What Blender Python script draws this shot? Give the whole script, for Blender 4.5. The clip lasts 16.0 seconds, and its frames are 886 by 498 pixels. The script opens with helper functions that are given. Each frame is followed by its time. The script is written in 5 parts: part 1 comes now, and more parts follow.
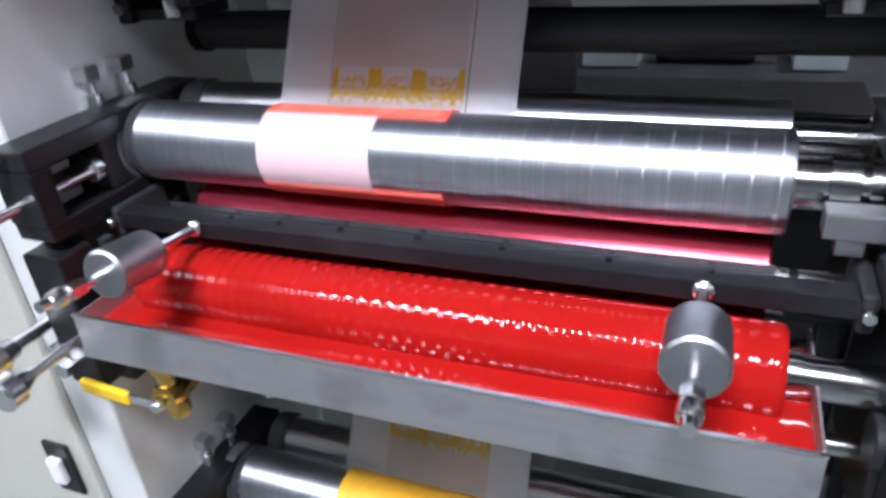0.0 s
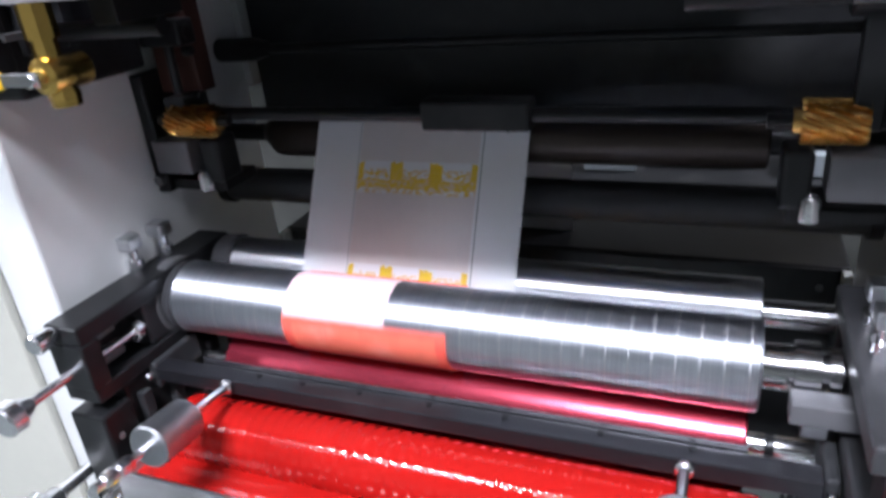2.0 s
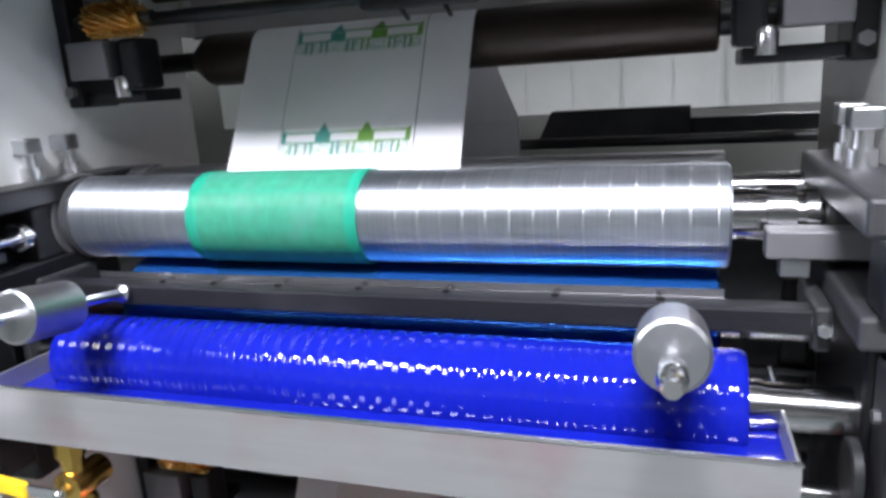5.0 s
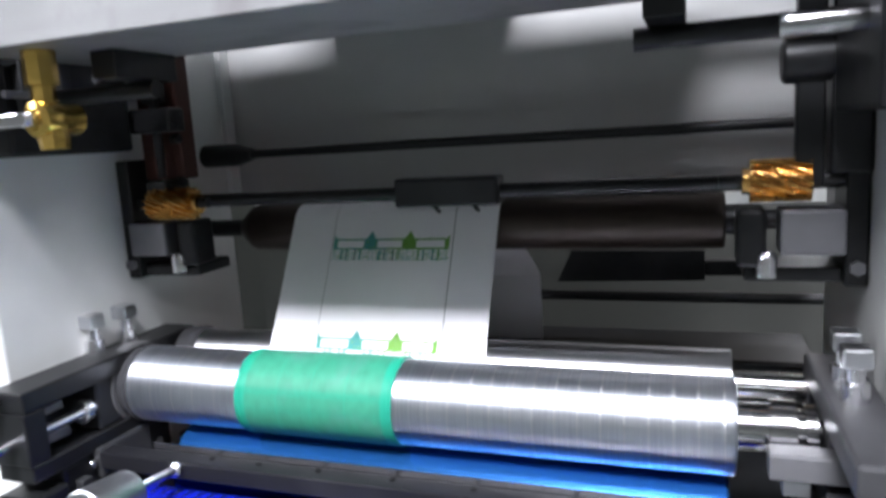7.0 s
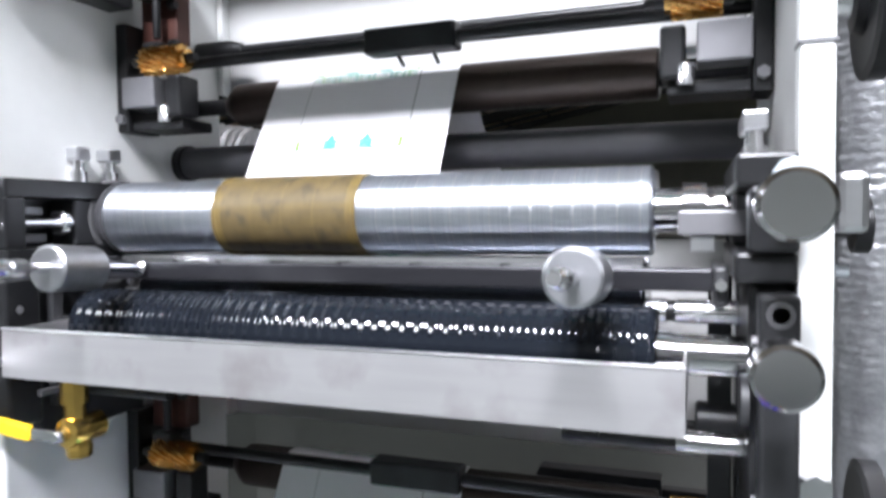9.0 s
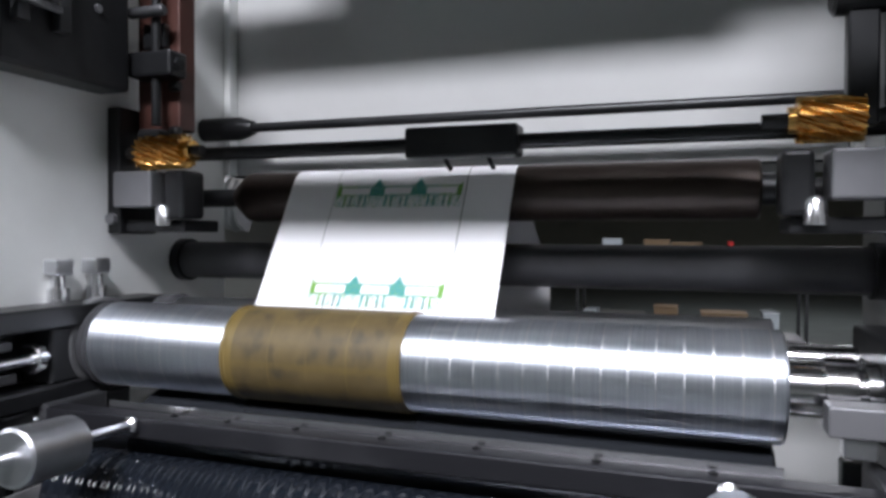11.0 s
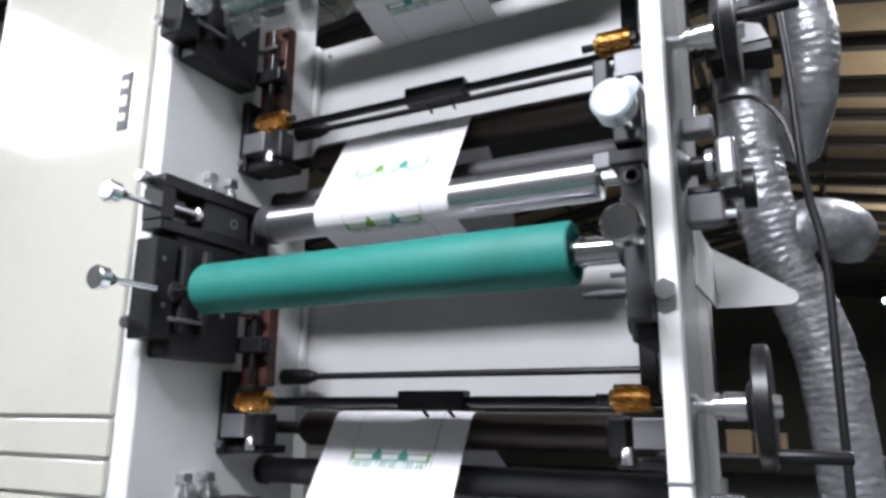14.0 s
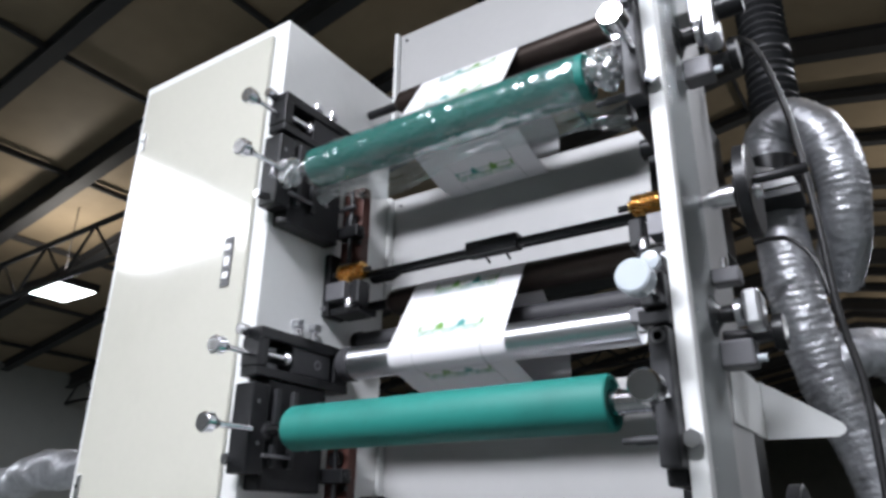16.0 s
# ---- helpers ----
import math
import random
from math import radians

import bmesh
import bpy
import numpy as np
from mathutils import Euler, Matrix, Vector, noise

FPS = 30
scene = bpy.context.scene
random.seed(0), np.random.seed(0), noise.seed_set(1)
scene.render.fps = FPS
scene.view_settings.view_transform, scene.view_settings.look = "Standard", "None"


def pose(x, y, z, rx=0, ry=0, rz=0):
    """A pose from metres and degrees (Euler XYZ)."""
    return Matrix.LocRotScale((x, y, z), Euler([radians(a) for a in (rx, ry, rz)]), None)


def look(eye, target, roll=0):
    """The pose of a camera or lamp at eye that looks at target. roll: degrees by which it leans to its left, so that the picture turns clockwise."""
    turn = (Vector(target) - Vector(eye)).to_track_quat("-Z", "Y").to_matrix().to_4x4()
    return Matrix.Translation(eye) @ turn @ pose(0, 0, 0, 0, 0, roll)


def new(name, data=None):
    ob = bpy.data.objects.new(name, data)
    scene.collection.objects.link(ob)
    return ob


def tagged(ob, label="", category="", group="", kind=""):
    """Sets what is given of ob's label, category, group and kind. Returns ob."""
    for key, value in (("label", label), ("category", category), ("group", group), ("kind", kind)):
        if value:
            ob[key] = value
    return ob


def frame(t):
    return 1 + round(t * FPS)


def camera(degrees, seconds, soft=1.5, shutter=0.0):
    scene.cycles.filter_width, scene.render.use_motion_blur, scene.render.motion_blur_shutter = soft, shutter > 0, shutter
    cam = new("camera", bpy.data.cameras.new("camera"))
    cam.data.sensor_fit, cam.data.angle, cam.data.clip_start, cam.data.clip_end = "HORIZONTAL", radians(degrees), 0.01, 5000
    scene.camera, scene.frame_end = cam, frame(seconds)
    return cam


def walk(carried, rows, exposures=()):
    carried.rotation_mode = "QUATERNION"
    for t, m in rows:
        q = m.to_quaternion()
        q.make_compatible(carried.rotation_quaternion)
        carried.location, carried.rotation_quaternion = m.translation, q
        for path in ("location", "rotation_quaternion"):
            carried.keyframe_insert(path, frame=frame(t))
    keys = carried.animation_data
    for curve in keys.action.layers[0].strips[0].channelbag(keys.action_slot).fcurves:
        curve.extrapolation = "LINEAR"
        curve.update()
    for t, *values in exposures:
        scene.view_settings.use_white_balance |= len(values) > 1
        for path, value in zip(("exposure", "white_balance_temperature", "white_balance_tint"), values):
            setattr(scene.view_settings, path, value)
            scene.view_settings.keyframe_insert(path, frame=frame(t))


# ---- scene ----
cam = camera(64.4, 16.0, soft=3.0, shutter=0.4)
PATH = [
    (0, (0.014, -0.003, 1.313), (-0.679, 1.609, 0.354), -5.0),
    (0.5, (0.017, -0.006, 1.335), (-0.693, 1.63, 0.429), -5.4),
    (1, (0.023, -0.005, 1.358), (-0.677, 1.649, 0.478), -5.5),
    (1.5, (0.028, -0.008, 1.387), (-0.679, 1.656, 0.531), -5.7),
    (2, (0.03, -0.008, 1.435), (-0.705, 1.655, 0.601), -5.9),
    (2.5, (0.037, 0.006, 1.51), (-0.684, 1.711, 0.753), -4.2),
    (3, (0.061, -0.003, 1.565), (-0.683, 1.731, 0.902), -4.3),
    (3.5, (0.077, -0.037, 1.613), (-0.696, 1.724, 1.065), -3.6),
    (4, (0.079, -0.04, 1.639), (-0.689, 1.733, 1.121), -3.6),
    (4.2, (0.073, -0.03, 1.645), (-0.657, 1.763, 1.143), -3.6),
    (6.3, (-0.023, -0.018, 1.724), (-0.608, 1.846, 1.296), -3.6),
    (6.5, (-0.002, -0.024, 1.74), (-0.615, 1.843, 1.366), -3.3),
    (7, (0.038, -0.047, 1.791), (-0.642, 1.807, 1.473), -3.6),
    (7.5, (0.054, -0.088, 1.85), (-0.64, 1.779, 1.667), -2.8),
    (8, (0.065, -0.114, 1.912), (-0.679, 1.739, 1.798), -1.6),
    (8.5, (0.081, -0.118, 1.967), (-0.635, 1.747, 1.866), -2.2),
    (9, (0.1, -0.11, 2.011), (-0.582, 1.768, 1.928), -0.6),
    (9.2, (0.099, -0.107, 2.042), (-0.579, 1.771, 1.937), -1.3),
    (11.3, (-0.004, -0.005, 2.124), (-0.655, 1.886, 2.127), 0.6),
    (11.5, (-0.005, -0.02, 2.131), (-0.646, 1.874, 2.192), 0.7),
    (12, (0.047, -0.098, 2.151), (-0.631, 1.774, 2.331), 0.3),
    (12.5, (0.081, -0.184, 2.14), (-0.588, 1.681, 2.412), 1.2),
    (13, (0.154, -0.223, 2.168), (-0.587, 1.604, 2.509), 0.4),
    (13.5, (0.218, -0.266, 2.176), (-0.588, 1.512, 2.613), 1.4),
    (14, (0.284, -0.3, 2.18), (-0.608, 1.43, 2.639), 0.5),
    (14.5, (0.335, -0.326, 2.19), (-0.663, 1.313, 2.753), 0.7),
    (15, (0.334, -0.36, 2.201), (-0.619, 1.268, 2.863), 0.2),
    (15.5, (0.346, -0.39, 2.21), (-0.587, 1.222, 2.937), -0.5),
    (16, (0.375, -0.413, 2.209), (-0.659, 1.136, 2.938), 0.8),
]
EXPOSURES = [(0.0, 0.1, 6150, 12), (1.0, 0.25, 6150, 12), (2.5, 0.3, 6150, 12), (3.2, 0.42, 6350, 10), (4.2, 0.55, 6500, 10), (6.3, 0.2, 6500, 10), (7.0, 0.4, 6500, 10), (8.0, 0.78, 6500, 10), (9.2, 0.78, 6500, 10), (11.3, -0.4, 6500, 10), (12.0, -0.35, 6500, 10), (12.5, -0.3, 6500, 10), (13.5, -0.25, 6500, 10), (15.0, -0.38, 6450, 10), (16.0, -0.46, 6450, 10)]
walk(cam, [(t, look(eye, target, roll)) for t, eye, target, roll in PATH], EXPOSURES)

# ---- light: a closed factory hall with high-bay lamps and added fill lights ----
world = bpy.data.worlds.new("hall_air")
scene.world = world
world.use_nodes = True
world.node_tree.nodes["Background"].inputs[0].default_value = (0.75, 0.82, 1.0, 1)
world.node_tree.nodes["Background"].inputs[1].default_value = 0.12

# third and fifth are added fill: from the right, and onto the partition
LAMPS = [(0.0, -1.63, 4.25, 290, 1.2, 0.5), (-5.6, -2.4, 4.9, 175, 2.4, 1.7), (5.4, -3.0, 5.0, 70, 1.2, 0.6), (-8.4, 4.0, 4.9, 110, 0.7, 0.5), (2.4, 2.7, 4.9, 150, 1.2, 0.6), (2.6, 11.0, 4.9, 150, 1.2, 0.6), (2.6, 19.0, 4.9, 150, 1.2, 0.6)]
for lx, ly, lz, power, wide, deep in LAMPS:
    data = bpy.data.lights.new("high_bay_light", "AREA")
    data.shape, data.size, data.size_y, data.energy, data.color = "RECTANGLE", wide, deep, power, (0.93, 0.94, 1.03)
    new("high_bay_light", data).matrix_world = pose(lx, ly, lz - 0.03)

# upward fill lights, added only to brighten the underside of the roof
for lx, ly, lz, power in ((-8.4, 4.0, 4.9, 24), (2.4, 2.7, 4.9, 60), (2.6, 11.0, 4.9, 80), (2.6, 19.0, 4.9, 80)):
    data = bpy.data.lights.new("high_bay_uplight", "AREA")
    data.shape, data.size, data.size_y, data.energy, data.color = "RECTANGLE", 0.6, 0.4, power, (1.0, 0.93, 0.85)
    new("high_bay_uplight", data).matrix_world = pose(lx, ly, lz + 0.13, 180, 0, 0)

# ---- materials ----


def mat(name, color, rough=0.5, metal=0.0, var=0.12, scale=40.0, bump=0.0, spec=0.5, dirt=None, dirt_scale=6.0, dirt_amount=0.5, stretch=(1, 1, 1), coat=0.0, rough_var=0.08):
    """A painted or metal surface with grain at two scales, soft stains and fine relief."""
    m = bpy.data.materials.new(name)
    m.use_nodes = True
    nt = m.node_tree
    b = nt.nodes["Principled BSDF"]
    b.inputs["Metallic"].default_value = metal
    b.inputs["Specular IOR Level"].default_value = spec
    b.inputs["Coat Weight"].default_value = coat
    b.inputs["Coat Roughness"].default_value = 0.05
    tc = nt.nodes.new("ShaderNodeTexCoord")
    mp = nt.nodes.new("ShaderNodeMapping")
    mp.inputs["Scale"].default_value = stretch
    nt.links.new(tc.outputs["Object"], mp.inputs[0])
    fine = nt.nodes.new("ShaderNodeTexNoise")
    fine.inputs["Scale"].default_value = scale
    fine.inputs["Detail"].default_value = 4
    nt.links.new(mp.outputs[0], fine.inputs["Vector"])
    big = nt.nodes.new("ShaderNodeTexNoise")
    big.inputs["Scale"].default_value = dirt_scale
    big.inputs["Detail"].default_value = 5
    nt.links.new(tc.outputs["Object"], big.inputs["Vector"])
    mix = nt.nodes.new("ShaderNodeMix")
    mix.data_type = "RGBA"
    c = Vector(color)
    mix.inputs[6].default_value = (*[max(0, v * (1 - var)) for v in c], 1)
    mix.inputs[7].default_value = (*[min(1, v * (1 + var)) for v in c], 1)
    nt.links.new(fine.outputs["Fac"], mix.inputs[0])
    out = mix.outputs[2]
    if dirt:
        ramp = nt.nodes.new("ShaderNodeMapRange")
        ramp.inputs[1].default_value, ramp.inputs[2].default_value = 0.52, 0.75
        ramp.inputs[3].default_value, ramp.inputs[4].default_value = 0, dirt_amount
        nt.links.new(big.outputs["Fac"], ramp.inputs[0])
        d = nt.nodes.new("ShaderNodeMix")
        d.data_type = "RGBA"
        d.inputs[7].default_value = (*dirt, 1)
        nt.links.new(ramp.outputs[0], d.inputs[0])
        nt.links.new(out, d.inputs[6])
        out = d.outputs[2]
    nt.links.new(out, b.inputs["Base Color"])
    rr = nt.nodes.new("ShaderNodeMapRange")
    rr.inputs[3].default_value, rr.inputs[4].default_value = max(0.02, rough - rough_var), min(1, rough + rough_var)
    nt.links.new(big.outputs["Fac"], rr.inputs[0])
    nt.links.new(rr.outputs[0], b.inputs["Roughness"])
    if bump:
        bp = nt.nodes.new("ShaderNodeBump")
        bp.inputs["Strength"].default_value = bump
        bp.inputs["Distance"].default_value = 0.001
        nt.links.new(fine.outputs["Fac"], bp.inputs["Height"])
        nt.links.new(bp.outputs[0], b.inputs["Normal"])
    return m


def glow(name, color, strength):
    m = bpy.data.materials.new(name)
    m.use_nodes = True
    b = m.node_tree.nodes["Principled BSDF"]
    b.inputs["Base Color"].default_value = (*color, 1)
    b.inputs["Emission Color"].default_value = (*color, 1)
    b.inputs["Emission Strength"].default_value = strength
    return m


M = {
    "paint": mat("white_machine_paint", (0.71, 0.72, 0.71), 0.36, var=0.03, scale=60, bump=0.05, dirt=(0.42, 0.42, 0.40), dirt_amount=0.25),
    "cream": mat("cream_cabinet_paint", (0.52, 0.515, 0.45), 0.09, rough_var=0.02, var=0.03, scale=80, bump=0.04, dirt=(0.36, 0.35, 0.30), dirt_amount=0.3, dirt_scale=3),
    "steel": mat("ground_steel", (0.74, 0.78, 0.90), 0.27, 1.0, var=0.22, scale=14, stretch=(60, 1, 1), bump=0.06, rough_var=0.05),
    "chrome": mat("bright_plated_steel", (0.80, 0.80, 0.82), 0.24, 1.0, var=0.05, rough_var=0.05),
    "alu": mat("turned_aluminium", (0.66, 0.67, 0.69), 0.30, 1.0, var=0.08, scale=90, bump=0.05),
    "knurl": mat("knurled_aluminium", (0.40, 0.41, 0.43), 0.38, 1.0, var=0.15, scale=90, bump=0.1),
    "tray": mat("brushed_stainless_sheet", (0.38, 0.38, 0.385), 0.45, 0.7, var=0.10, scale=20, stretch=(0.4, 6, 6), bump=0.04, dirt=(0.26, 0.245, 0.25), dirt_amount=1.0, dirt_scale=15),
    "black": mat("blackened_steel", (0.014, 0.0145, 0.016), 0.38, 0.35, var=0.3, scale=90, bump=0.08, dirt=(0.045, 0.045, 0.048), dirt_amount=0.5, dirt_scale=14),
    "dark": mat("dark_grey_casting", (0.034, 0.035, 0.038), 0.5, 0.3, var=0.2, scale=70, bump=0.12, dirt=(0.12, 0.12, 0.12), dirt_amount=0.4, dirt_scale=12),
    "grey": mat("grey_block_steel", (0.17, 0.17, 0.18), 0.45, 0.4, var=0.12, scale=60, bump=0.05),
    "bar": mat("black_oxide_bar", (0.022, 0.022, 0.026), 0.36, 0.5, var=0.2, scale=50, stretch=(1, 12, 12), bump=0.08, dirt=(0.06, 0.06, 0.066), dirt_amount=0.6, dirt_scale=10),
    "anodised": mat("brown_anodised_roller", (0.040, 0.029, 0.024), 0.40, 0.6, var=0.2, scale=30, stretch=(3, 1, 1)),
    "rubberblack": mat("black_rubber_roller", (0.042, 0.042, 0.046), 0.55, var=0.2, scale=50, bump=0.04),
    "collar": mat("dark_grey_collar", (0.10, 0.10, 0.105), 0.5, var=0.1, scale=40),
    "bronze": mat("bronze_gear", (0.64, 0.37, 0.12), 0.26, 1.0, var=0.25, scale=60),
    "brass": mat("cast_brass", (0.72, 0.48, 0.13), 0.25, 1.0, var=0.15, scale=80, bump=0.1),
    "yellow": mat("yellow_vinyl_grip", (0.85, 0.55, 0.02), 0.4, var=0.06, scale=40),
    "green": mat("green_rubber", (0.010, 0.185, 0.155), 0.6, var=0.08, scale=70, bump=0.08, dirt=(0.005, 0.10, 0.085), dirt_amount=0.6, dirt_scale=9),
    "redink": mat("wet_red_ink", (0.40, 0.010, 0.008), 0.10, var=0.08, scale=5, coat=0.6, rough_var=0.04),
    "blueink": mat("wet_blue_ink", (0.006, 0.012, 0.30), 0.10, var=0.08, scale=5, coat=0.6, rough_var=0.04),
    "blackink": mat("wet_black_ink", (0.008, 0.010, 0.014), 0.10, var=0.1, scale=5, coat=0.6, rough_var=0.04),
    "yellowink": mat("wet_yellow_ink", (0.75, 0.42, 0.01), 0.15, var=0.08, scale=5, coat=0.5, rough_var=0.04),
    "paper": mat("white_label_paper", (0.83, 0.82, 0.84), 0.45, var=0.015, scale=60),
    "hose": mat("silver_foil_hose", (0.42, 0.43, 0.45), 0.36, 0.6, var=0.25, scale=110, bump=1.0, dirt=(0.20, 0.20, 0.22), dirt_amount=0.6, dirt_scale=20),
    "cable": mat("black_cable_sheath", (0.012, 0.012, 0.013), 0.45),
    "roof": mat("sheet_roof", (0.42, 0.33, 0.22), 0.6, var=0.15, scale=3, dirt=(0.20, 0.16, 0.11), dirt_scale=0.7),
    "truss": mat("painted_truss_steel", (0.05, 0.05, 0.052), 0.6, var=0.1, scale=8),
    "wall": mat("hall_wall_panel", (0.50, 0.52, 0.50), 0.7, var=0.06, scale=4, dirt=(0.35, 0.36, 0.34), dirt_scale=0.8),
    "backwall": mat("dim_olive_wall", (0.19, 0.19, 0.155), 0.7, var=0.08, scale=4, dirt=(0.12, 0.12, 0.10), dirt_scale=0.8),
    "card": mat("brown_cardboard", (0.25, 0.17, 0.10), 0.7, var=0.1, scale=20),
    "redcap": mat("red_plastic", (0.50, 0.03, 0.03), 0.4),
    "floor": mat("painted_concrete", (0.11, 0.125, 0.12), 0.45, var=0.1, scale=12, dirt=(0.13, 0.14, 0.14), dirt_scale=1.5),
    "panel": mat("darkened_white_paint", (0.44, 0.44, 0.435), 0.40, var=0.03, scale=60, bump=0.05, dirt=(0.36, 0.36, 0.35), dirt_amount=0.3, dirt_scale=5),
    "knob": mat("polished_knob_steel", (0.50, 0.50, 0.51), 0.16, 1.0, var=0.06, scale=60, rough_var=0.06),
    "line": mat("bright_scribe", (0.9, 0.9, 0.93), 0.42, 1.0, var=0.02),
    "oldpaint": mat("dull_grey_paint", (0.15, 0.15, 0.14), 0.5, var=0.05, scale=30, dirt=(0.08, 0.08, 0.075), dirt_amount=0.5, dirt_scale=3),
    "clear": mat("frosted_plastic", (0.50, 0.55, 0.59), 0.25, var=0.04, coat=0.4),
    "gunmetal": mat("gunmetal_block", (0.075, 0.075, 0.08), 0.42, 0.5, var=0.15, scale=60, bump=0.05, dirt=(0.03, 0.03, 0.032), dirt_amount=0.6, dirt_scale=16),
    "redblock": mat("brown_red_casting", (0.065, 0.024, 0.018), 0.5, 0.2, var=0.2, scale=60, bump=0.1),
}


def ridged(m, scale, strength):
    """Adds fine ridges that run round a roller to a wet ink film."""
    nt = m.node_tree
    b = nt.nodes["Principled BSDF"]
    tc = nt.nodes.new("ShaderNodeTexCoord")
    mp = nt.nodes.new("ShaderNodeMapping")
    mp.inputs["Scale"].default_value = (1, 0.02, 0.02)
    nt.links.new(tc.outputs["Object"], mp.inputs[0])
    ns = nt.nodes.new("ShaderNodeTexWave")
    ns.wave_type, ns.bands_direction, ns.wave_profile = "BANDS", "X", "SIN"
    ns.inputs["Scale"].default_value = scale
    ns.inputs["Distortion"].default_value = 0.35
    ns.inputs["Detail"].default_value = 1.0
    ns.inputs["Detail Scale"].default_value = 1.5
    nt.links.new(mp.outputs[0], ns.inputs["Vector"])
    bp = nt.nodes.new("ShaderNodeBump")
    bp.inputs["Strength"].default_value = strength
    bp.inputs["Distance"].default_value = 0.0013
    nt.links.new(ns.outputs["Fac"], bp.inputs["Height"])
    nt.links.new(bp.outputs[0], b.inputs["Coat Normal"])
    b.inputs["Coat Weight"].default_value = 1.0
    b.inputs["Coat Roughness"].default_value = 0.03
    b.inputs["Specular IOR Level"].default_value = 0.0
    return m


def turned(m, amount, rough):
    """Lathe marks round the x axis: the highlight stretches along the cylinder."""
    nt = m.node_tree
    b = nt.nodes["Principled BSDF"]
    tg = nt.nodes.new("ShaderNodeTangent")
    tg.direction_type, tg.axis = "RADIAL", "X"
    nt.links.new(tg.outputs[0], b.inputs["Tangent"])
    b.inputs["Anisotropic"].default_value = amount
    b.inputs["Anisotropic Rotation"].default_value = 0.25
    for link in list(b.inputs["Roughness"].links):
        nt.links.remove(link)
    b.inputs["Roughness"].default_value = rough
    return m


def film(name, tint, gloss, clear):
    """Thin clear plastic: mostly see-through, with sharp creased glints."""
    m = bpy.data.materials.new(name)
    m.use_nodes = True
    nt = m.node_tree
    out = nt.nodes["Material Output"]
    tr = nt.nodes.new("ShaderNodeBsdfTransparent")
    tr.inputs[0].default_value = (*tint, 1)
    b = nt.nodes["Principled BSDF"]
    b.inputs["Base Color"].default_value = (0.8, 0.82, 0.83, 1)
    b.inputs["Roughness"].default_value = gloss
    b.inputs["Metallic"].default_value = 1.0
    ns = nt.nodes.new("ShaderNodeTexNoise")
    ns.inputs["Scale"].default_value = 45
    ns.inputs["Detail"].default_value = 3
    tc = nt.nodes.new("ShaderNodeTexCoord")
    nt.links.new(tc.outputs["Object"], ns.inputs["Vector"])
    bp = nt.nodes.new("ShaderNodeBump")
    bp.inputs["Strength"].default_value = 0.9
    bp.inputs["Distance"].default_value = 0.006
    nt.links.new(ns.outputs["Fac"], bp.inputs["Height"])
    nt.links.new(bp.outputs[0], b.inputs["Normal"])
    nt.links.new(bp.outputs[0], b.inputs["Coat Normal"])
    mx = nt.nodes.new("ShaderNodeMixShader")
    mx.inputs[0].default_value = 1 - clear
    nt.links.new(tr.outputs[0], mx.inputs[1])
    nt.links.new(b.outputs[0], mx.inputs[2])
    nt.links.new(mx.outputs[0], out.inputs[0])
    return m


M["hose"].node_tree.nodes["Bump"].inputs["Distance"].default_value = 0.002
for key in ("redink", "blueink", "blackink", "yellowink"):
    M[key + "_roller"] = ridged(M[key].copy(), 26.0, 1.0)
turned(M["steel"], 0.8, 0.45)
M["plated_roll"] = turned(mat("polished_steel_barrel", (0.80, 0.81, 0.84), 0.2, 1.0, var=0.06, scale=14, stretch=(40, 1, 1)), 0.8, 0.34)
M["shaft"] = mat("turned_shaft_steel", (0.50, 0.50, 0.51), 0.17, 1.0, var=0.08, scale=30, stretch=(20, 1, 1), rough_var=0.04)
M["tray_pink"] = mat("stained_stainless_sheet", (0.40, 0.40, 0.405), 0.45, 0.7, var=0.10, scale=20, stretch=(0.4, 6, 6), bump=0.04, dirt=(0.38, 0.25, 0.275), dirt_amount=0.7, dirt_scale=11)
M["wrap"] = film("clear_stretch_film", (0.95, 0.97, 0.97), 0.16, 0.66)
M["bunch"] = film("gathered_stretch_film", (0.95, 0.96, 0.95), 0.25, 0.42)
M["acrylic"] = film("clear_acrylic_guard", (0.9, 0.92, 0.92), 0.05, 0.90)
M["plate_red"] = mat("orange_photopolymer_plate", (0.85, 0.13, 0.09), 0.38, var=0.12, scale=25, dirt=(0.70, 0.05, 0.03), dirt_amount=0.7, dirt_scale=22)
M["plate_green"] = mat("green_photopolymer_plate", (0.015, 0.29, 0.19), 0.35, var=0.15, scale=25, dirt=(0.02, 0.24, 0.12), dirt_amount=0.5, dirt_scale=25)
M["plate_amber"] = mat("amber_photopolymer_plate", (0.135, 0.094, 0.028), 0.42, var=0.35, scale=30, dirt=(0.06, 0.042, 0.026), dirt_amount=1.0, dirt_scale=38)
M["plate_yellow"] = mat("yellow_photopolymer_plate", (0.80, 0.45, 0.03), 0.38, var=0.12, scale=25)
M["relief_red"] = mat("inked_red_relief", (0.84, 0.16, 0.10), 0.40, var=0.3, scale=60, dirt=(0.80, 0.30, 0.24), dirt_amount=0.7, dirt_scale=30)
M["relief_green"] = mat("inked_green_relief", (0.035, 0.24, 0.15), 0.45, var=0.35, scale=120, dirt=(0.09, 0.24, 0.20), dirt_amount=0.6, dirt_scale=40)
M["relief_amber"] = mat("inked_amber_relief", (0.095, 0.068, 0.027), 0.5, var=0.5, scale=60, dirt=(0.022, 0.018, 0.015), dirt_amount=1.0, dirt_scale=55)
M["relief_yellow"] = mat("inked_yellow_relief", (0.78, 0.40, 0.03), 0.4, var=0.2, scale=120)
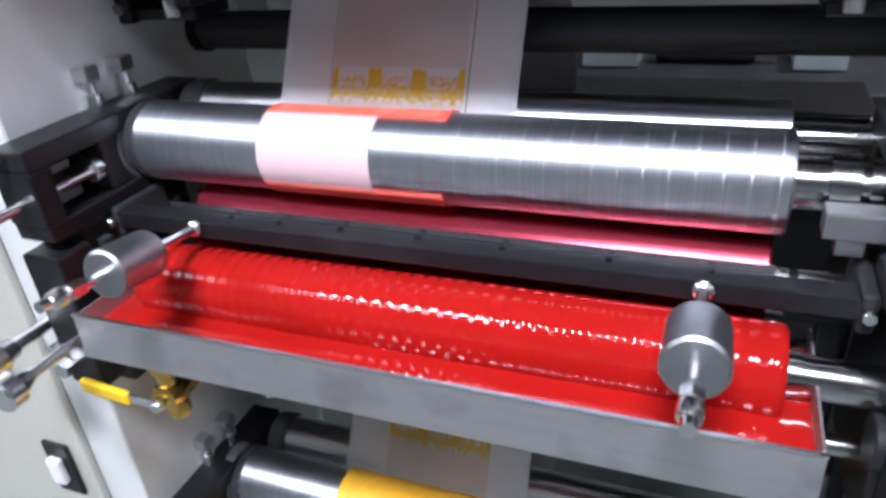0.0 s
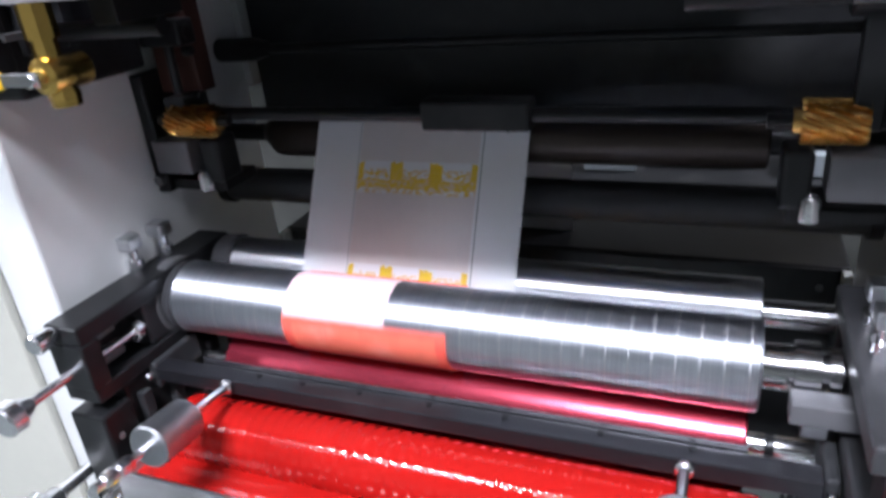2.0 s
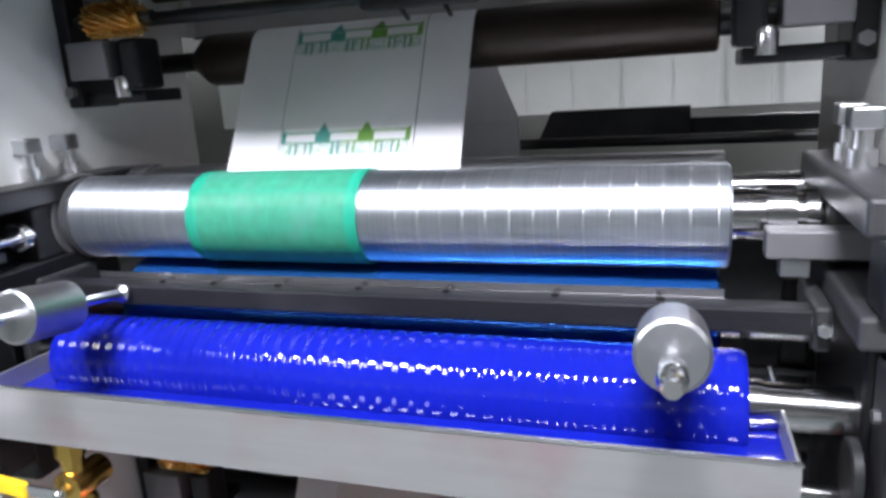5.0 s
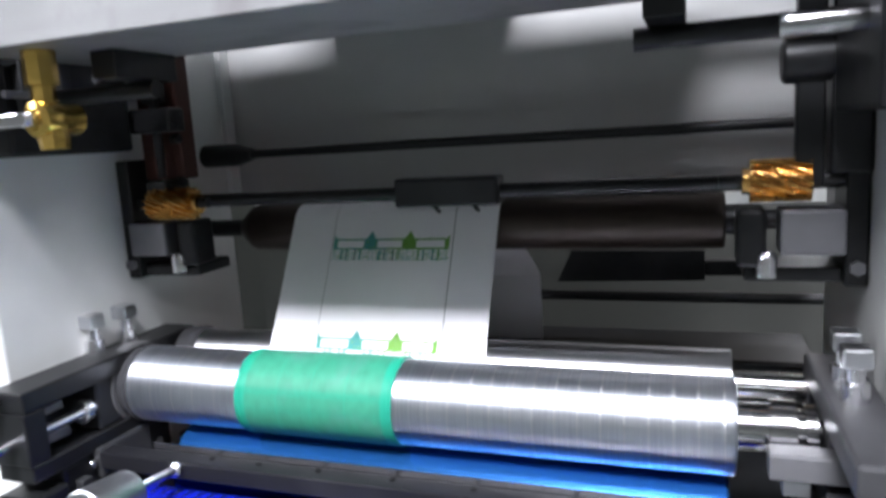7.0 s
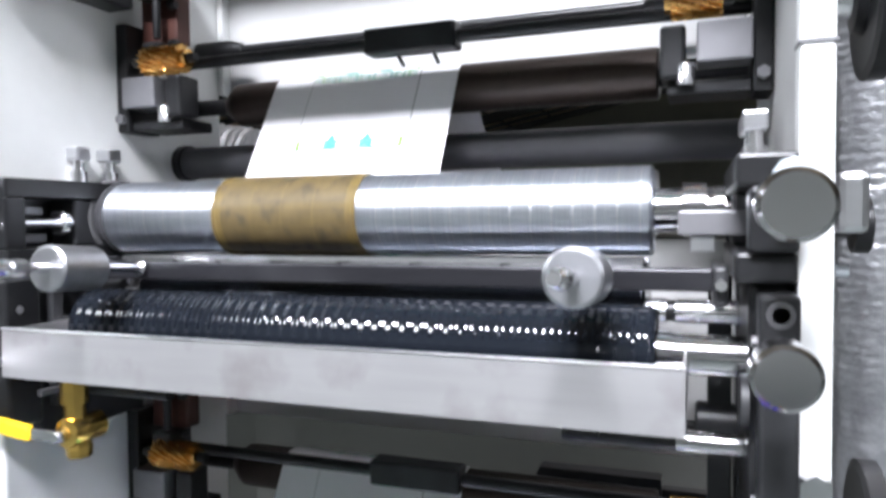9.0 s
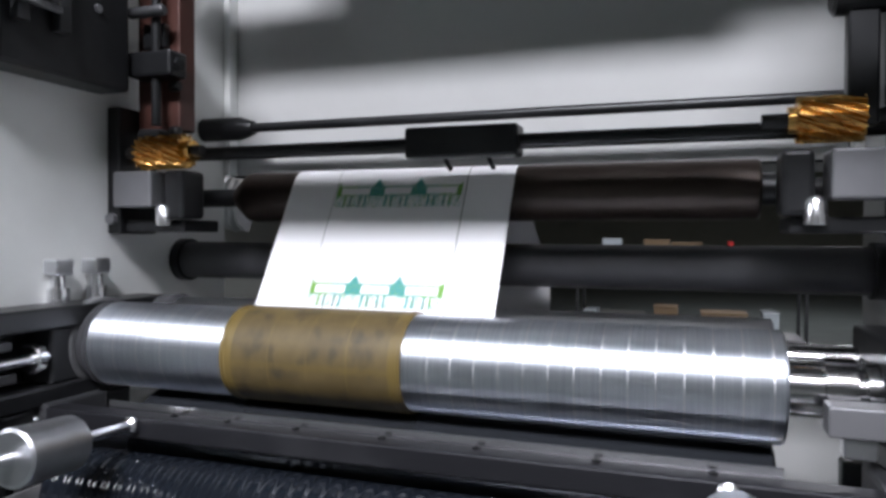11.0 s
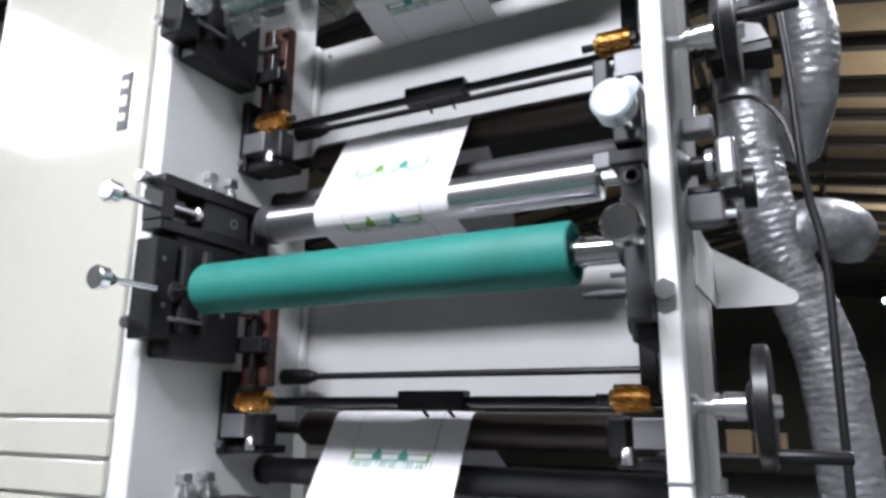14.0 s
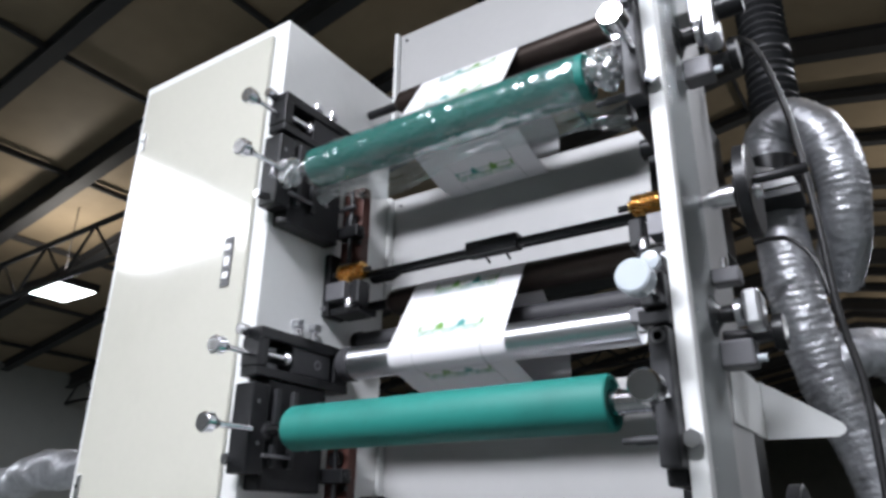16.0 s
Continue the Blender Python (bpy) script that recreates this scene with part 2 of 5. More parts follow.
M["tape_red"] = mat("pale_pink_tape", (0.80, 0.55, 0.58), 0.4, var=0.05, scale=40)
M["tape_green"] = mat("pale_green_tape", (0.38, 0.68, 0.62), 0.4, var=0.08, scale=40)
M["tape_amber"] = mat("pale_grey_tape", (0.70, 0.64, 0.60), 0.4, var=0.06, scale=40)
M["p_yellow"] = mat("yellow_print", (0.78, 0.55, 0.03), 0.5, var=0.1, scale=300)
M["p_peach"] = mat("peach_print", (0.76, 0.60, 0.40), 0.5, var=0.05, scale=300)
M["p_green"] = mat("leaf_green_print", (0.13, 0.31, 0.04), 0.5, var=0.3, scale=400)
M["p_teal"] = mat("teal_print", (0.05, 0.28, 0.26), 0.5, var=0.3, scale=400)
M["p_pale"] = mat("pale_green_print", (0.16, 0.36, 0.12), 0.5, var=0.3, scale=500)
M["p_mix"] = mat("pale_teal_print", (0.12, 0.38, 0.33), 0.5, var=0.3, scale=500)
M["tint"] = mat("faint_peach_print", (0.74, 0.68, 0.67), 0.5, var=0.04, scale=80)
M["p_line"] = mat("dark_die_line", (0.10, 0.11, 0.09), 0.5)
M["lamp"] = glow("lamp_glass", (0.9, 0.96, 1.0), 14)

# ---- mesh helpers ----


def cuboid(bm, x0, x1, y0, y1, z0, z1, bevel=0.0):
    vs = [bm.verts.new(p) for p in ((x0, y0, z0), (x1, y0, z0), (x1, y1, z0), (x0, y1, z0), (x0, y0, z1), (x1, y0, z1), (x1, y1, z1), (x0, y1, z1))]
    fs = [bm.faces.new([vs[i] for i in f]) for f in ((3, 2, 1, 0), (4, 5, 6, 7), (0, 1, 5, 4), (1, 2, 6, 5), (2, 3, 7, 6), (3, 0, 4, 7))]
    if bevel:
        edges = list({e for f in fs for e in f.edges})
        bmesh.ops.bevel(bm, geom=edges, offset=bevel, segments=2, affect="EDGES", profile=0.5)
    return bm


def lathe(bm, profile, at=(0, 0, 0), axis="x", seg=32, closed=False):
    """Turns (position, radius) steps round an axis through at."""
    rings = []
    for s, r in profile:
        ring = []
        for i in range(seg):
            a = 2 * math.pi * i / seg
            u, v = r * math.cos(a), r * math.sin(a)
            p = {"x": (s, u, v), "y": (v, s, u), "z": (u, v, s)}[axis]
            ring.append(bm.verts.new((p[0] + at[0], p[1] + at[1], p[2] + at[2])))
        rings.append(ring)
    for (s0, r0), (s1, r1), ra, rb in zip(profile, profile[1:], rings, rings[1:]):
        flat = abs(s1 - s0) < 1e-6
        for i in range(seg):
            f = bm.faces.new((ra[i], ra[(i + 1) % seg], rb[(i + 1) % seg], rb[i]))
            f.smooth = not flat
    if not closed:
        bm.faces.new(list(reversed(rings[0])))
        bm.faces.new(rings[-1])
    return bm


def rod(bm, a, b, r, seg=16, r2=None):
    """A round bar from a to b."""
    a, b = Vector(a), Vector(b)
    d = b - a
    m = Matrix.Translation((a + b) / 2) @ d.to_track_quat("Z", "Y").to_matrix().to_4x4()
    made = bmesh.ops.create_cone(bm, cap_ends=True, segments=seg, radius1=r, radius2=r if r2 is None else r2, depth=d.length, matrix=m)
    for f in {f for v in made["verts"] for f in v.link_faces}:
        f.smooth = len(f.verts) == 4
    return bm


def sweep(bm, points, radius, seg=14, ribs=0.0, rib_step=0.012):
    """A tube along a smoothed line of points; ribs: the height of its rings."""
    pts = [Vector(p) for p in points]
    dense = []
    for i in range(len(pts) - 1):
        p0, p1, p2, p3 = pts[max(i - 1, 0)], pts[i], pts[i + 1], pts[min(i + 2, len(pts) - 1)]
        n = max(2, int((p2 - p1).length / (rib_step / 4 if ribs else rib_step)))
        for j in range(n):
            u = j / n
            dense.append(0.5 * (2 * p1 + (p2 - p0) * u + (2 * p0 - 5 * p1 + 4 * p2 - p3) * u * u + (3 * p1 - p0 - 3 * p2 + p3) * u ** 3))
    dense.append(pts[-1])
    rings, run = [], 0.0
    side = None
    for i, p in enumerate(dense):
        d = (dense[min(i + 1, len(dense) - 1)] - dense[max(i - 1, 0)]).normalized()
        side = d.orthogonal().normalized() if side is None else (side - side.dot(d) * d).normalized()
        up = d.cross(side)
        if i:
            run += (p - dense[i - 1]).length
        r = radius + (ribs * math.cos(2 * math.pi * run / rib_step) if ribs else 0)
        rings.append([bm.verts.new(p + r * (math.cos(2 * math.pi * k / seg) * side + math.sin(2 * math.pi * k / seg) * up)) for k in range(seg)])
    for ra, rb in zip(rings, rings[1:]):
        for k in range(seg):
            bm.faces.new((ra[k], ra[(k + 1) % seg], rb[(k + 1) % seg], rb[k])).smooth = True
    bm.faces.new(list(reversed(rings[0])))
    bm.faces.new(rings[-1])
    return bm


def mesh_of(name, bm, material):
    bmesh.ops.recalc_face_normals(bm, faces=bm.faces)
    for e in bm.edges:
        if len(e.link_faces) == 2 and e.calc_face_angle(0.0) > 0.65:
            e.smooth = False
    me = bpy.data.meshes.new(name)
    bm.to_mesh(me)
    bm.free()
    for m in material if isinstance(material, (list, tuple)) else (material,):
        me.materials.append(m)
    return me


def part(name, bm, material, parent=None, label=""):
    ob = new(name, mesh_of(name, bm, material))
    ob.parent = parent
    return tagged(ob, label) if label else ob


def thing(name, label, category, group="", at=(0, 0, 0)):
    ob = new(name)
    ob.empty_display_size = 0.02
    ob.matrix_basis = pose(*at)
    return tagged(ob, label, category, group)


def setting(name, bm, material, label, category):
    return tagged(part(name, bm, material), label, category, kind="structure")


def B():
    return bmesh.new()


PITCH = 0.46
XL, XR = -0.548, 0.160          # inner faces of the two side frames
FRONT = 0.39                    # front edges of the frames


def level(k):
    return 1.16 + PITCH * (k - 2)

# ---- hall ----
HALL_END = 32.0
setting("floor", cuboid(B(), -14, 13, -9, HALL_END, -0.1, 0), M["floor"], "worn grey painted concrete factory floor", "floor")
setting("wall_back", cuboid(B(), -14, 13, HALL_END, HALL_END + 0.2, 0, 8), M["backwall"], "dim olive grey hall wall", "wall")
setting("wall_front", cuboid(B(), -14, 13, -9.2, -9, 0, 8), M["wall"], "pale grey panelled hall wall", "wall")
setting("wall_left", cuboid(B(), -14.2, -14, -9, HALL_END, 0, 8), M["wall"], "pale grey panelled hall wall", "wall")
setting("wall_right", cuboid(B(), 13, 13.2, -9, HALL_END, 0, 8), M["wall"], "pale grey panelled hall wall", "wall")
RIDGE, EAVE = 7.6, 5.0
bm = B()
for x0, x1, za, zb in ((-14, -0.5, EAVE, RIDGE), (-0.5, 13, RIDGE, EAVE)):
    lo = [bm.verts.new(p) for p in ((x0, -9, za), (x1, -9, zb), (x1, HALL_END, zb), (x0, HALL_END, za))]
    hi = [bm.verts.new(v.co + Vector((0, 0, 0.08))) for v in lo]
    bm.faces.new(lo)
    bm.faces.new(hi)
    for a in range(4):
        bm.faces.new((lo[a], lo[(a + 1) % 4], hi[(a + 1) % 4], hi[a]))
setting("ceiling", bm, M["roof"], "brown sheet metal pitched factory roof", "ceiling")


def rafter(y, deep):
    """One steel rafter pair with a light lattice under it."""
    bm = B()
    for x0, x1, za, zb in ((-14, -0.5, EAVE, RIDGE), (13, -0.5, EAVE, RIDGE)):
        for drop, w, h in ((0.02, 0.08, 0.02), (0.02 + deep, 0.08, 0.02), (0.02, 0.02, deep)):
            vs = []
            for x, z in ((x0, za), (x1, zb)):
                for dy, dz in ((-w, 0), (w, 0), (w, -h), (-w, -h)):
                    vs.append(bm.verts.new((x, y + dy, z - drop + dz)))
            for a in range(4):
                bm.faces.new((vs[a], vs[(a + 1) % 4], vs[4 + (a + 1) % 4], vs[4 + a]))
    return tagged(part("roof_rafter", bm, M["truss"]), "dark painted steel rafter under the roof", "rafter", "roof rafters", "structure")


for n in range(31):
    rafter(-8.2 + 1.3 * n, 0.13 if n % 3 else 0.26)


def purlin(x):
    z = RIDGE - (RIDGE - EAVE) * abs(x + 0.5) / 13.5 - 0.03
    bm = cuboid(B(), x - 0.02, x + 0.02, -9, HALL_END, z - 0.07, z)
    return tagged(part("roof_purlin", bm, M["truss"]), "thin dark steel purlin under the roof", "purlin", "roof purlins", "structure")


for n in range(15):
    purlin(-13 + 1.75 * n)


def tie_truss(y):
    """A flat lattice girder across the hall."""
    bm = B()
    rod(bm, (-14, y, 4.9), (-0.5, y, 5.5), 0.035, 6)
    rod(bm, (-14, y, 4.4), (-0.5, y, 5.0), 0.035, 6)
    for a in range(14):
        x = -14 + a * 13.5 / 14
        z = 4.4 + 0.6 * a / 14
        rod(bm, (x, y, z), (x + 0.48, y, z + 0.52), 0.018, 5)
        rod(bm, (x + 0.48, y, z + 0.52), (x + 0.96, y, z + 0.04), 0.018, 5)
    return tagged(part("roof_truss", bm, M["truss"]), "dark steel lattice truss crossing the hall", "truss", "roof trusses", "structure")


for y in (3.4, 7.4, 11.4):
    tie_truss(y)

# lamp bodies, also for the two added fill lights
for lx, ly, lz, power, wide, deep in LAMPS:
    hb = thing("high_bay_lamp", "bright rectangular lamp hanging from the roof, some added as fill", "lamp", "high bay lamps", (lx, ly, lz))
    part("housing", cuboid(B(), -wide / 2 - 0.04, wide / 2 + 0.04, -deep / 2 - 0.04, deep / 2 + 0.04, 0.0, 0.10, 0.01), M["dark"], hb)
    part("diffuser", cuboid(B(), -wide / 2, wide / 2, -deep / 2, deep / 2, -0.02, -0.001), M["lamp"], hb, "glowing white diffuser")
    part("hanger", rod(B(), (0, 0, 0.10), (0, 0, 7.5 - lz - 0.08 * abs(lx)), 0.008, 6), M["truss"], hb)

# equipment that stands behind the press
for x0, x1, y0, y1, h in ((-2.6, -1.7, 2.6, 3.2, 2.0),):
    eq = thing("equipment_cabinet", "dull grey steel equipment cabinet on the hall floor", "cabinet")
    part("body", cuboid(B(), x0, x1, y0, y1, 0, h, 0.01), M["oldpaint"], eq)
    n = 3
    for a in range(n):
        w = (x1 - x0) / n
        part("door", cuboid(B(), x0 + a * w + 0.01, x0 + (a + 1) * w - 0.01, y0 - 0.015, y0 - 0.001, 0.1, h - 0.06, 0.003), M["oldpaint"], eq)
pt = setting("partition", cuboid(B(), -1.6, 2.4, 2.30, 2.36, 0, 1.525, 0.004), M["oldpaint"], "grey partition with a white panelled top behind the press", "partition")
part("white_band", cuboid(B(), -1.6, 2.4, 2.30, 2.36, 1.5255, 1.74, 0.003), M["paint"], pt, "white ribbed panels")
for n in range(26):
    part("panel_rib", cuboid(B(), -1.5 + 0.15 * n, -1.485 + 0.15 * n, 2.288, 2.2995, 1.528, 1.735), M["paint"], pt)
bt = thing("exhaust_hose", "grey foil hose lying over a steel duct", "hose", "exhaust hoses")
part("hose", sweep(B(), [(-4.2, 1.35, 2.18), (-3.4, 1.30, 2.28), (-2.7, 1.25, 2.40), (-2.2, 1.3, 2.36), (-1.6, 1.5, 2.30), (-1.1, 1.6, 2.2)], 0.075, 20, 0.003, 0.02), M["hose"], bt)
for v in bt.children[0].data.vertices:
    v.co += 0.02 * noise.noise_vector(v.co * 9) + 0.006 * noise.noise_vector(v.co * 40)
du = thing("air_duct", "pale sheet steel duct beside the hall wall", "duct")
part("box", cuboid(B(), -6.5, -1.3, 1.15, 1.75, 1.85, 2.20, 0.01), M["wall"], du)
for x in (-6.0, -4.0, -2.0):
    part("leg", cuboid(B(), x - 0.03, x + 0.03, 1.40, 1.46, 0, 1.85, 0.004), M["dark"], du)
wt = thing("work_table", "dark topped work table behind the press", "table")
part("top", cuboid(B(), -0.45, 0.55, 1.30, 1.75, 0.895, 0.925, 0.004), M["dark"], wt)
for x in (-0.40, 0.50):
    for y in (1.34, 1.71):
        part("leg", cuboid(B(), x - 0.02, x + 0.02, y - 0.02, y + 0.02, 0, 0.895, 0.002), M["dark"], wt)
sr = thing("spare_roller", "spare black rubber roller lying on a table", "roller", "", (0, 1.50, 0.9455))
part("barrel", lathe(B(), [(-0.12, 0.0205), (0.065, 0.0205)], seg=28), M["rubberblack"], sr)
part("shaft", lathe(B(), [(0.065, 0.008), (0.10, 0.008)], seg=16), M["chrome"], sr)
pb = thing("parts_box", "white plastic parts box on a table", "box", "boxes on the table")
part("box", cuboid(B(), 0.13, 0.22, 1.44, 1.56, 0.9255, 0.972, 0.004), M["clear"], pb)
pb = thing("parts_box", "white plastic parts box on a table", "box", "boxes on the table")
part("box", cuboid(B(), -0.26, -0.15, 1.44, 1.56, 0.9255, 0.972, 0.004), M["clear"], pb)

rk = thing("storage_rack", "dark steel storage rack with shelves behind the press", "shelf")
for z in (0.45, 0.92, 1.42, 1.93):
    part("shelf", cuboid(B(), -0.75, 0.75, 5.2, 5.6, z - 0.025, z, 0.003), M["grey"], rk)
for x in (-0.77, 0.75):
    for y in (5.2, 5.56):
        part("post", cuboid(B(), x, x + 0.02, y, y + 0.04, 0, 1.95, 0.002), M["dark"], rk)


def rack_box(kind, label, x, w, z, h, m):
    ob = thing(kind, label, "box", "boxes on the rack")
    part("body", cuboid(B(), x, x + w, 5.26, 5.50, z + 0.0005, z + h, 0.004), M[m], ob)
    part("lid", cuboid(B(), x - 0.004, x + w + 0.004, 5.255, 5.505, z + h + 0.0005, z + h + 0.012, 0.002), M[m], ob)


for x, w, z, h, m in ((-0.29, 0.17, 1.93, 0.15, "card"), (-0.10, 0.20, 1.93, 0.13, "card"), (-0.60, 0.30, 1.42, 0.12, "oldpaint"), (-0.22, 0.16, 1.42, 0.18, "card"), (0.10, 0.30, 1.42, 0.15, "card"), (-0.5, 0.5, 0.92, 0.3, "card")):
    rack_box("storage_box", "brown cardboard storage box on a rack" if m == "card" else "dull grey storage box on a rack", x, w, z, h, m)
for x, w, z, h in ((0.50, 0.10, 1.42, 0.16), (-0.72, 0.09, 1.42, 0.14)):
    rack_box("parts_bin", "white plastic bin on a rack", x, w, z, h, "clear")
mo = thing("small_screen", "small pale monitor standing on a rack", "monitor")
part("base", cuboid(B(), -0.57, -0.45, 5.24, 5.36, 1.9305, 1.945, 0.003), M["clear"], mo)
part("stand", cuboid(B(), -0.525, -0.505, 5.31, 5.33, 1.9455, 2.00, 0.002), M["clear"], mo)
part("screen", cuboid(B(), -0.59, -0.45, 5.28, 5.309, 1.985, 2.10, 0.004), M["clear"], mo)
bo = thing("spray_bottle", "small bottle with a red cap on a rack", "bottle", "", (0.29, 5.32, 1.9305))
part("body", lathe(B(), [(0, 0.035), (0.06, 0.035), (0.08, 0.018)], (0, 0, 0), "z", 16), M["dark"], bo)
part("cap", lathe(B(), [(0.0805, 0.022), (0.15, 0.022)], (0, 0, 0), "z", 16), M["redcap"], bo, "red plastic cap")

# ---- the side frames and the cabinet ----
fr = thing("side_frame", "white painted steel side plate of a printing press", "side plate")
# white plate in a greyer paint: its shade is put into the colour
part("plate", cuboid(B(), XR, XR + 0.006, FRONT + 0.0225, 0.745, 0.0, 3.30, 0.001), M["panel"], fr)
part("front_flange", cuboid(B(), XR, XR + 0.021, FRONT, FRONT + 0.022, 0.0, 3.30, 0.0025), M["paint"], fr)
for z in (2.12, 1.20):
    part("seam_strip", cuboid(B(), XR - 0.001, XR + 0.022, FRONT - 0.0012, FRONT + 0.02, z, z + 0.0025), M["grey"], fr)
cab = thing("control_cabinet", "tall cream steel cabinet with closed doors beside the press", "cabinet")
part("body", cuboid(B(), -1.02, XL, FRONT, 0.74, 0.0, 3.175, 0.003), M["paint"], cab)
for z0, z1, x1 in ((2.176, 3.145, -0.584), (2.120, 2.170, -0.584), (2.068, 2.114, -0.584), (0.30, 2.062, -0.606)):
    part("door", cuboid(B(), -0.995, x1, FRONT - 0.010, FRONT - 0.001, z0, z1, 0.002), M["cream"], cab, "cream enamelled panel")
for z in (3.012, 2.267, 1.75, 0.6):
    hd = part("latch", cuboid(B(), -0.984, -0.972, FRONT - 0.015, FRONT - 0.010, z - 0.022, z + 0.022, 0.002), M["alu"], cab, "small recessed metal latch")
    part("key_slot", lathe(B(), [(FRONT - 0.0165, 0.004), (FRONT - 0.0148, 0.004)], (-0.978, 0, z), "y", 10), M["black"], hd)
sg = thing("name_plate", "narrow dark metal plate with unreadable white marks", "sign")
part("plate", cuboid(B(), -0.643, -0.619, FRONT - 0.0125, FRONT - 0.0102, 2.606, 2.703, 0.0006), M["gunmetal"], sg)
for z, h in ((2.683, 0.012), (2.655, 0.018), (2.628, 0.012)):
    part("marking", cuboid(B(), -0.638, -0.624, FRONT - 0.0135, FRONT - 0.0126, z - h / 2, z + h / 2), M["paper"], sg, "white bar in place of lettering")
sw = thing("rocker_switch", "white rocker switch on a black plate", "switch")
part("plate", cuboid(B(), -0.665, -0.628, FRONT - 0.016, FRONT - 0.0102, 0.700, 0.775, 0.002), M["black"], sw)
part("rocker", cuboid(B(), -0.656, -0.637, FRONT - 0.026, FRONT - 0.016, 0.722, 0.758, 0.003), M["paper"], sw, "white plastic rocker")

# ---- rollers and what carries them ----
SPIN = []                       # (thing, y, z, degrees a second, degrees at the start)
PRINTS = []                     # (printed strip, unit, place along the loop)
TURN_S = 0.70                   # seconds for one turn of a plate cylinder
IMP = (0.576, -0.055, 0.030)
PLT = (0.507, -0.063, 0.038)
ANX = (0.515, -0.148, 0.045)
BRN = (0.649, 0.078, 0.0265)
WEB_X = (-0.380, -0.147)


def shell(bm, x0, x1, r0, r1, a0, a1, seg=48):
    """A curved plate round the x axis from angle a0 to a1 in degrees, thickness r0 to r1."""
    n = max(3, int(seg * abs(a1 - a0) / 360))
    rows = []
    for i in range(n + 1):
        a = radians(a0 + (a1 - a0) * i / n)
        rows.append([bm.verts.new((x, -r * math.cos(a), r * math.sin(a))) for x, r in ((x0, r0), (x1, r0), (x1, r1), (x0, r1))])
    for p, q in zip(rows, rows[1:]):
        for j in range(4):
            bm.faces.new((p[j], p[(j + 1) % 4], q[(j + 1) % 4], q[j])).smooth = j in (0, 2)
    bm.faces.new(rows[0])
    bm.faces.new(list(reversed(rows[-1])))
    return bm


def plate_cylinder(k, z):
    """Steel cylinder with a photopolymer plate taped round it and a gap in the plate."""
    tone, label = {1: ("yellow", "steel plate cylinder with a yellow printing plate"), 2: ("red", "steel plate cylinder with an orange red printing plate"),
                   3: ("green", "steel plate cylinder with a green printing plate"), 4: ("amber", "steel plate cylinder with an amber brown printing plate")}[k]
    y, dz, r = PLT
    ob = thing("plate_cylinder", label, "printing cylinder", "plate cylinders", (0, y, z + dz))
    part("barrel", lathe(B(), [(-0.496, r - 0.002), (-0.494, r), (0.063, r), (0.065, r - 0.002)], seg=72), M["steel"], ob, "ground steel barrel")
    part("gear_collar", lathe(B(), [(-0.523, 0.032), (-0.523, 0.0405), (-0.520, 0.0418), (-0.509, 0.0418), (-0.508, 0.040)], seg=56), M["collar"], ob, "dark grey collar")
    part("seal_ring", lathe(B(), [(-0.508, 0.0365), (-0.498, 0.0395), (-0.496, 0.0355)], seg=56), M["rubberblack"], ob, "black seal ring")
    part("journal", lathe(B(), [(-0.545, 0.012), (-0.523, 0.012)], seg=24), M["chrome"], ob)
    part("journal", lathe(B(), [(0.065, 0.0185), (0.088, 0.0185), (0.088, 0.0225), (0.106, 0.0225), (0.106, 0.016), (0.112, 0.016), (0.112, 0.020), (0.120, 0.020), (0.120, 0.009), (0.148, 0.009)], seg=32), M["shaft"], ob, "bright stepped journal")
    gap = {1: (-0.36, -0.19), 2: (-0.357, -0.188), 3: (-0.366, -0.208), 4: (-0.354, -0.196)}[k]
    half = 43 if k == 4 else 53
    part("printing_plate", shell(B(), gap[0], gap[1], r + 0.0001, r + 0.0017, half, 360 - half), M["plate_" + tone], ob, "flexible photopolymer plate")
    bm = B()
    for a in range(9):
        for x in (gap[0] + 0.004, gap[1] - 0.004):
            shell(bm, x - 0.0008, x + 0.0008, r + 0.0016, r + 0.0022, 58 + a * 27, 78 + a * 27)
    tagged(part("plate_rim", bm, M["plate_" + tone], ob), "raised plate edge marks", kind="stuff")
    bm = B()
    wide = (gap[1] - gap[0] - 0.020) / 4
    for c in range(4):
        for n in range(10):
            a0 = half + 5 + n * (350 - 2 * half) / 10
            x0 = gap[0] + 0.011 + c * wide
            shell(bm, x0, x0 + wide - 0.0008, r + 0.0016, r + 0.00178, a0, a0 + (350 - 2 * half) / 10 - (1.2 if n % 3 else 3.5), 200)
    tagged(part("image_relief", bm, M["relief_" + tone], ob), "slightly raised inked image blocks", kind="stuff")
    if tone != "yellow":
        edge = gap[1] - 0.001 if tone == "green" else gap[0] + 0.64 * (gap[1] - gap[0])
        part("mounting_tape", shell(B(), gap[0], edge, r + 0.0001, r + 0.0007, 0.5 - half, half - 0.5), M["tape_" + tone], ob, "pale mounting tape in the plate gap")
    bm = B()
    for n in range(14):
        x = -0.175 + n * 0.0178
        shell(bm, x - 0.00035, x + 0.00035, r - 0.0002, r + 0.00006, 0, 359.9, 72)
    for n in range(12):
        shell(bm, -0.185, 0.06, r - 0.0002, r + 0.00006, n * 30 - 0.25, n * 30 + 0.25)
    for x in (-0.49, -0.465, -0.44, -0.415, -0.39):
        shell(bm, x - 0.00035, x + 0.00035, r - 0.0002, r + 0.00006, 0, 359.9, 72)
    tagged(part("scribe_mark", bm, M["line"], ob), "fine bright scribed register lines", kind="stuff")
    turn_s = 0.708 if k == 4 else TURN_S
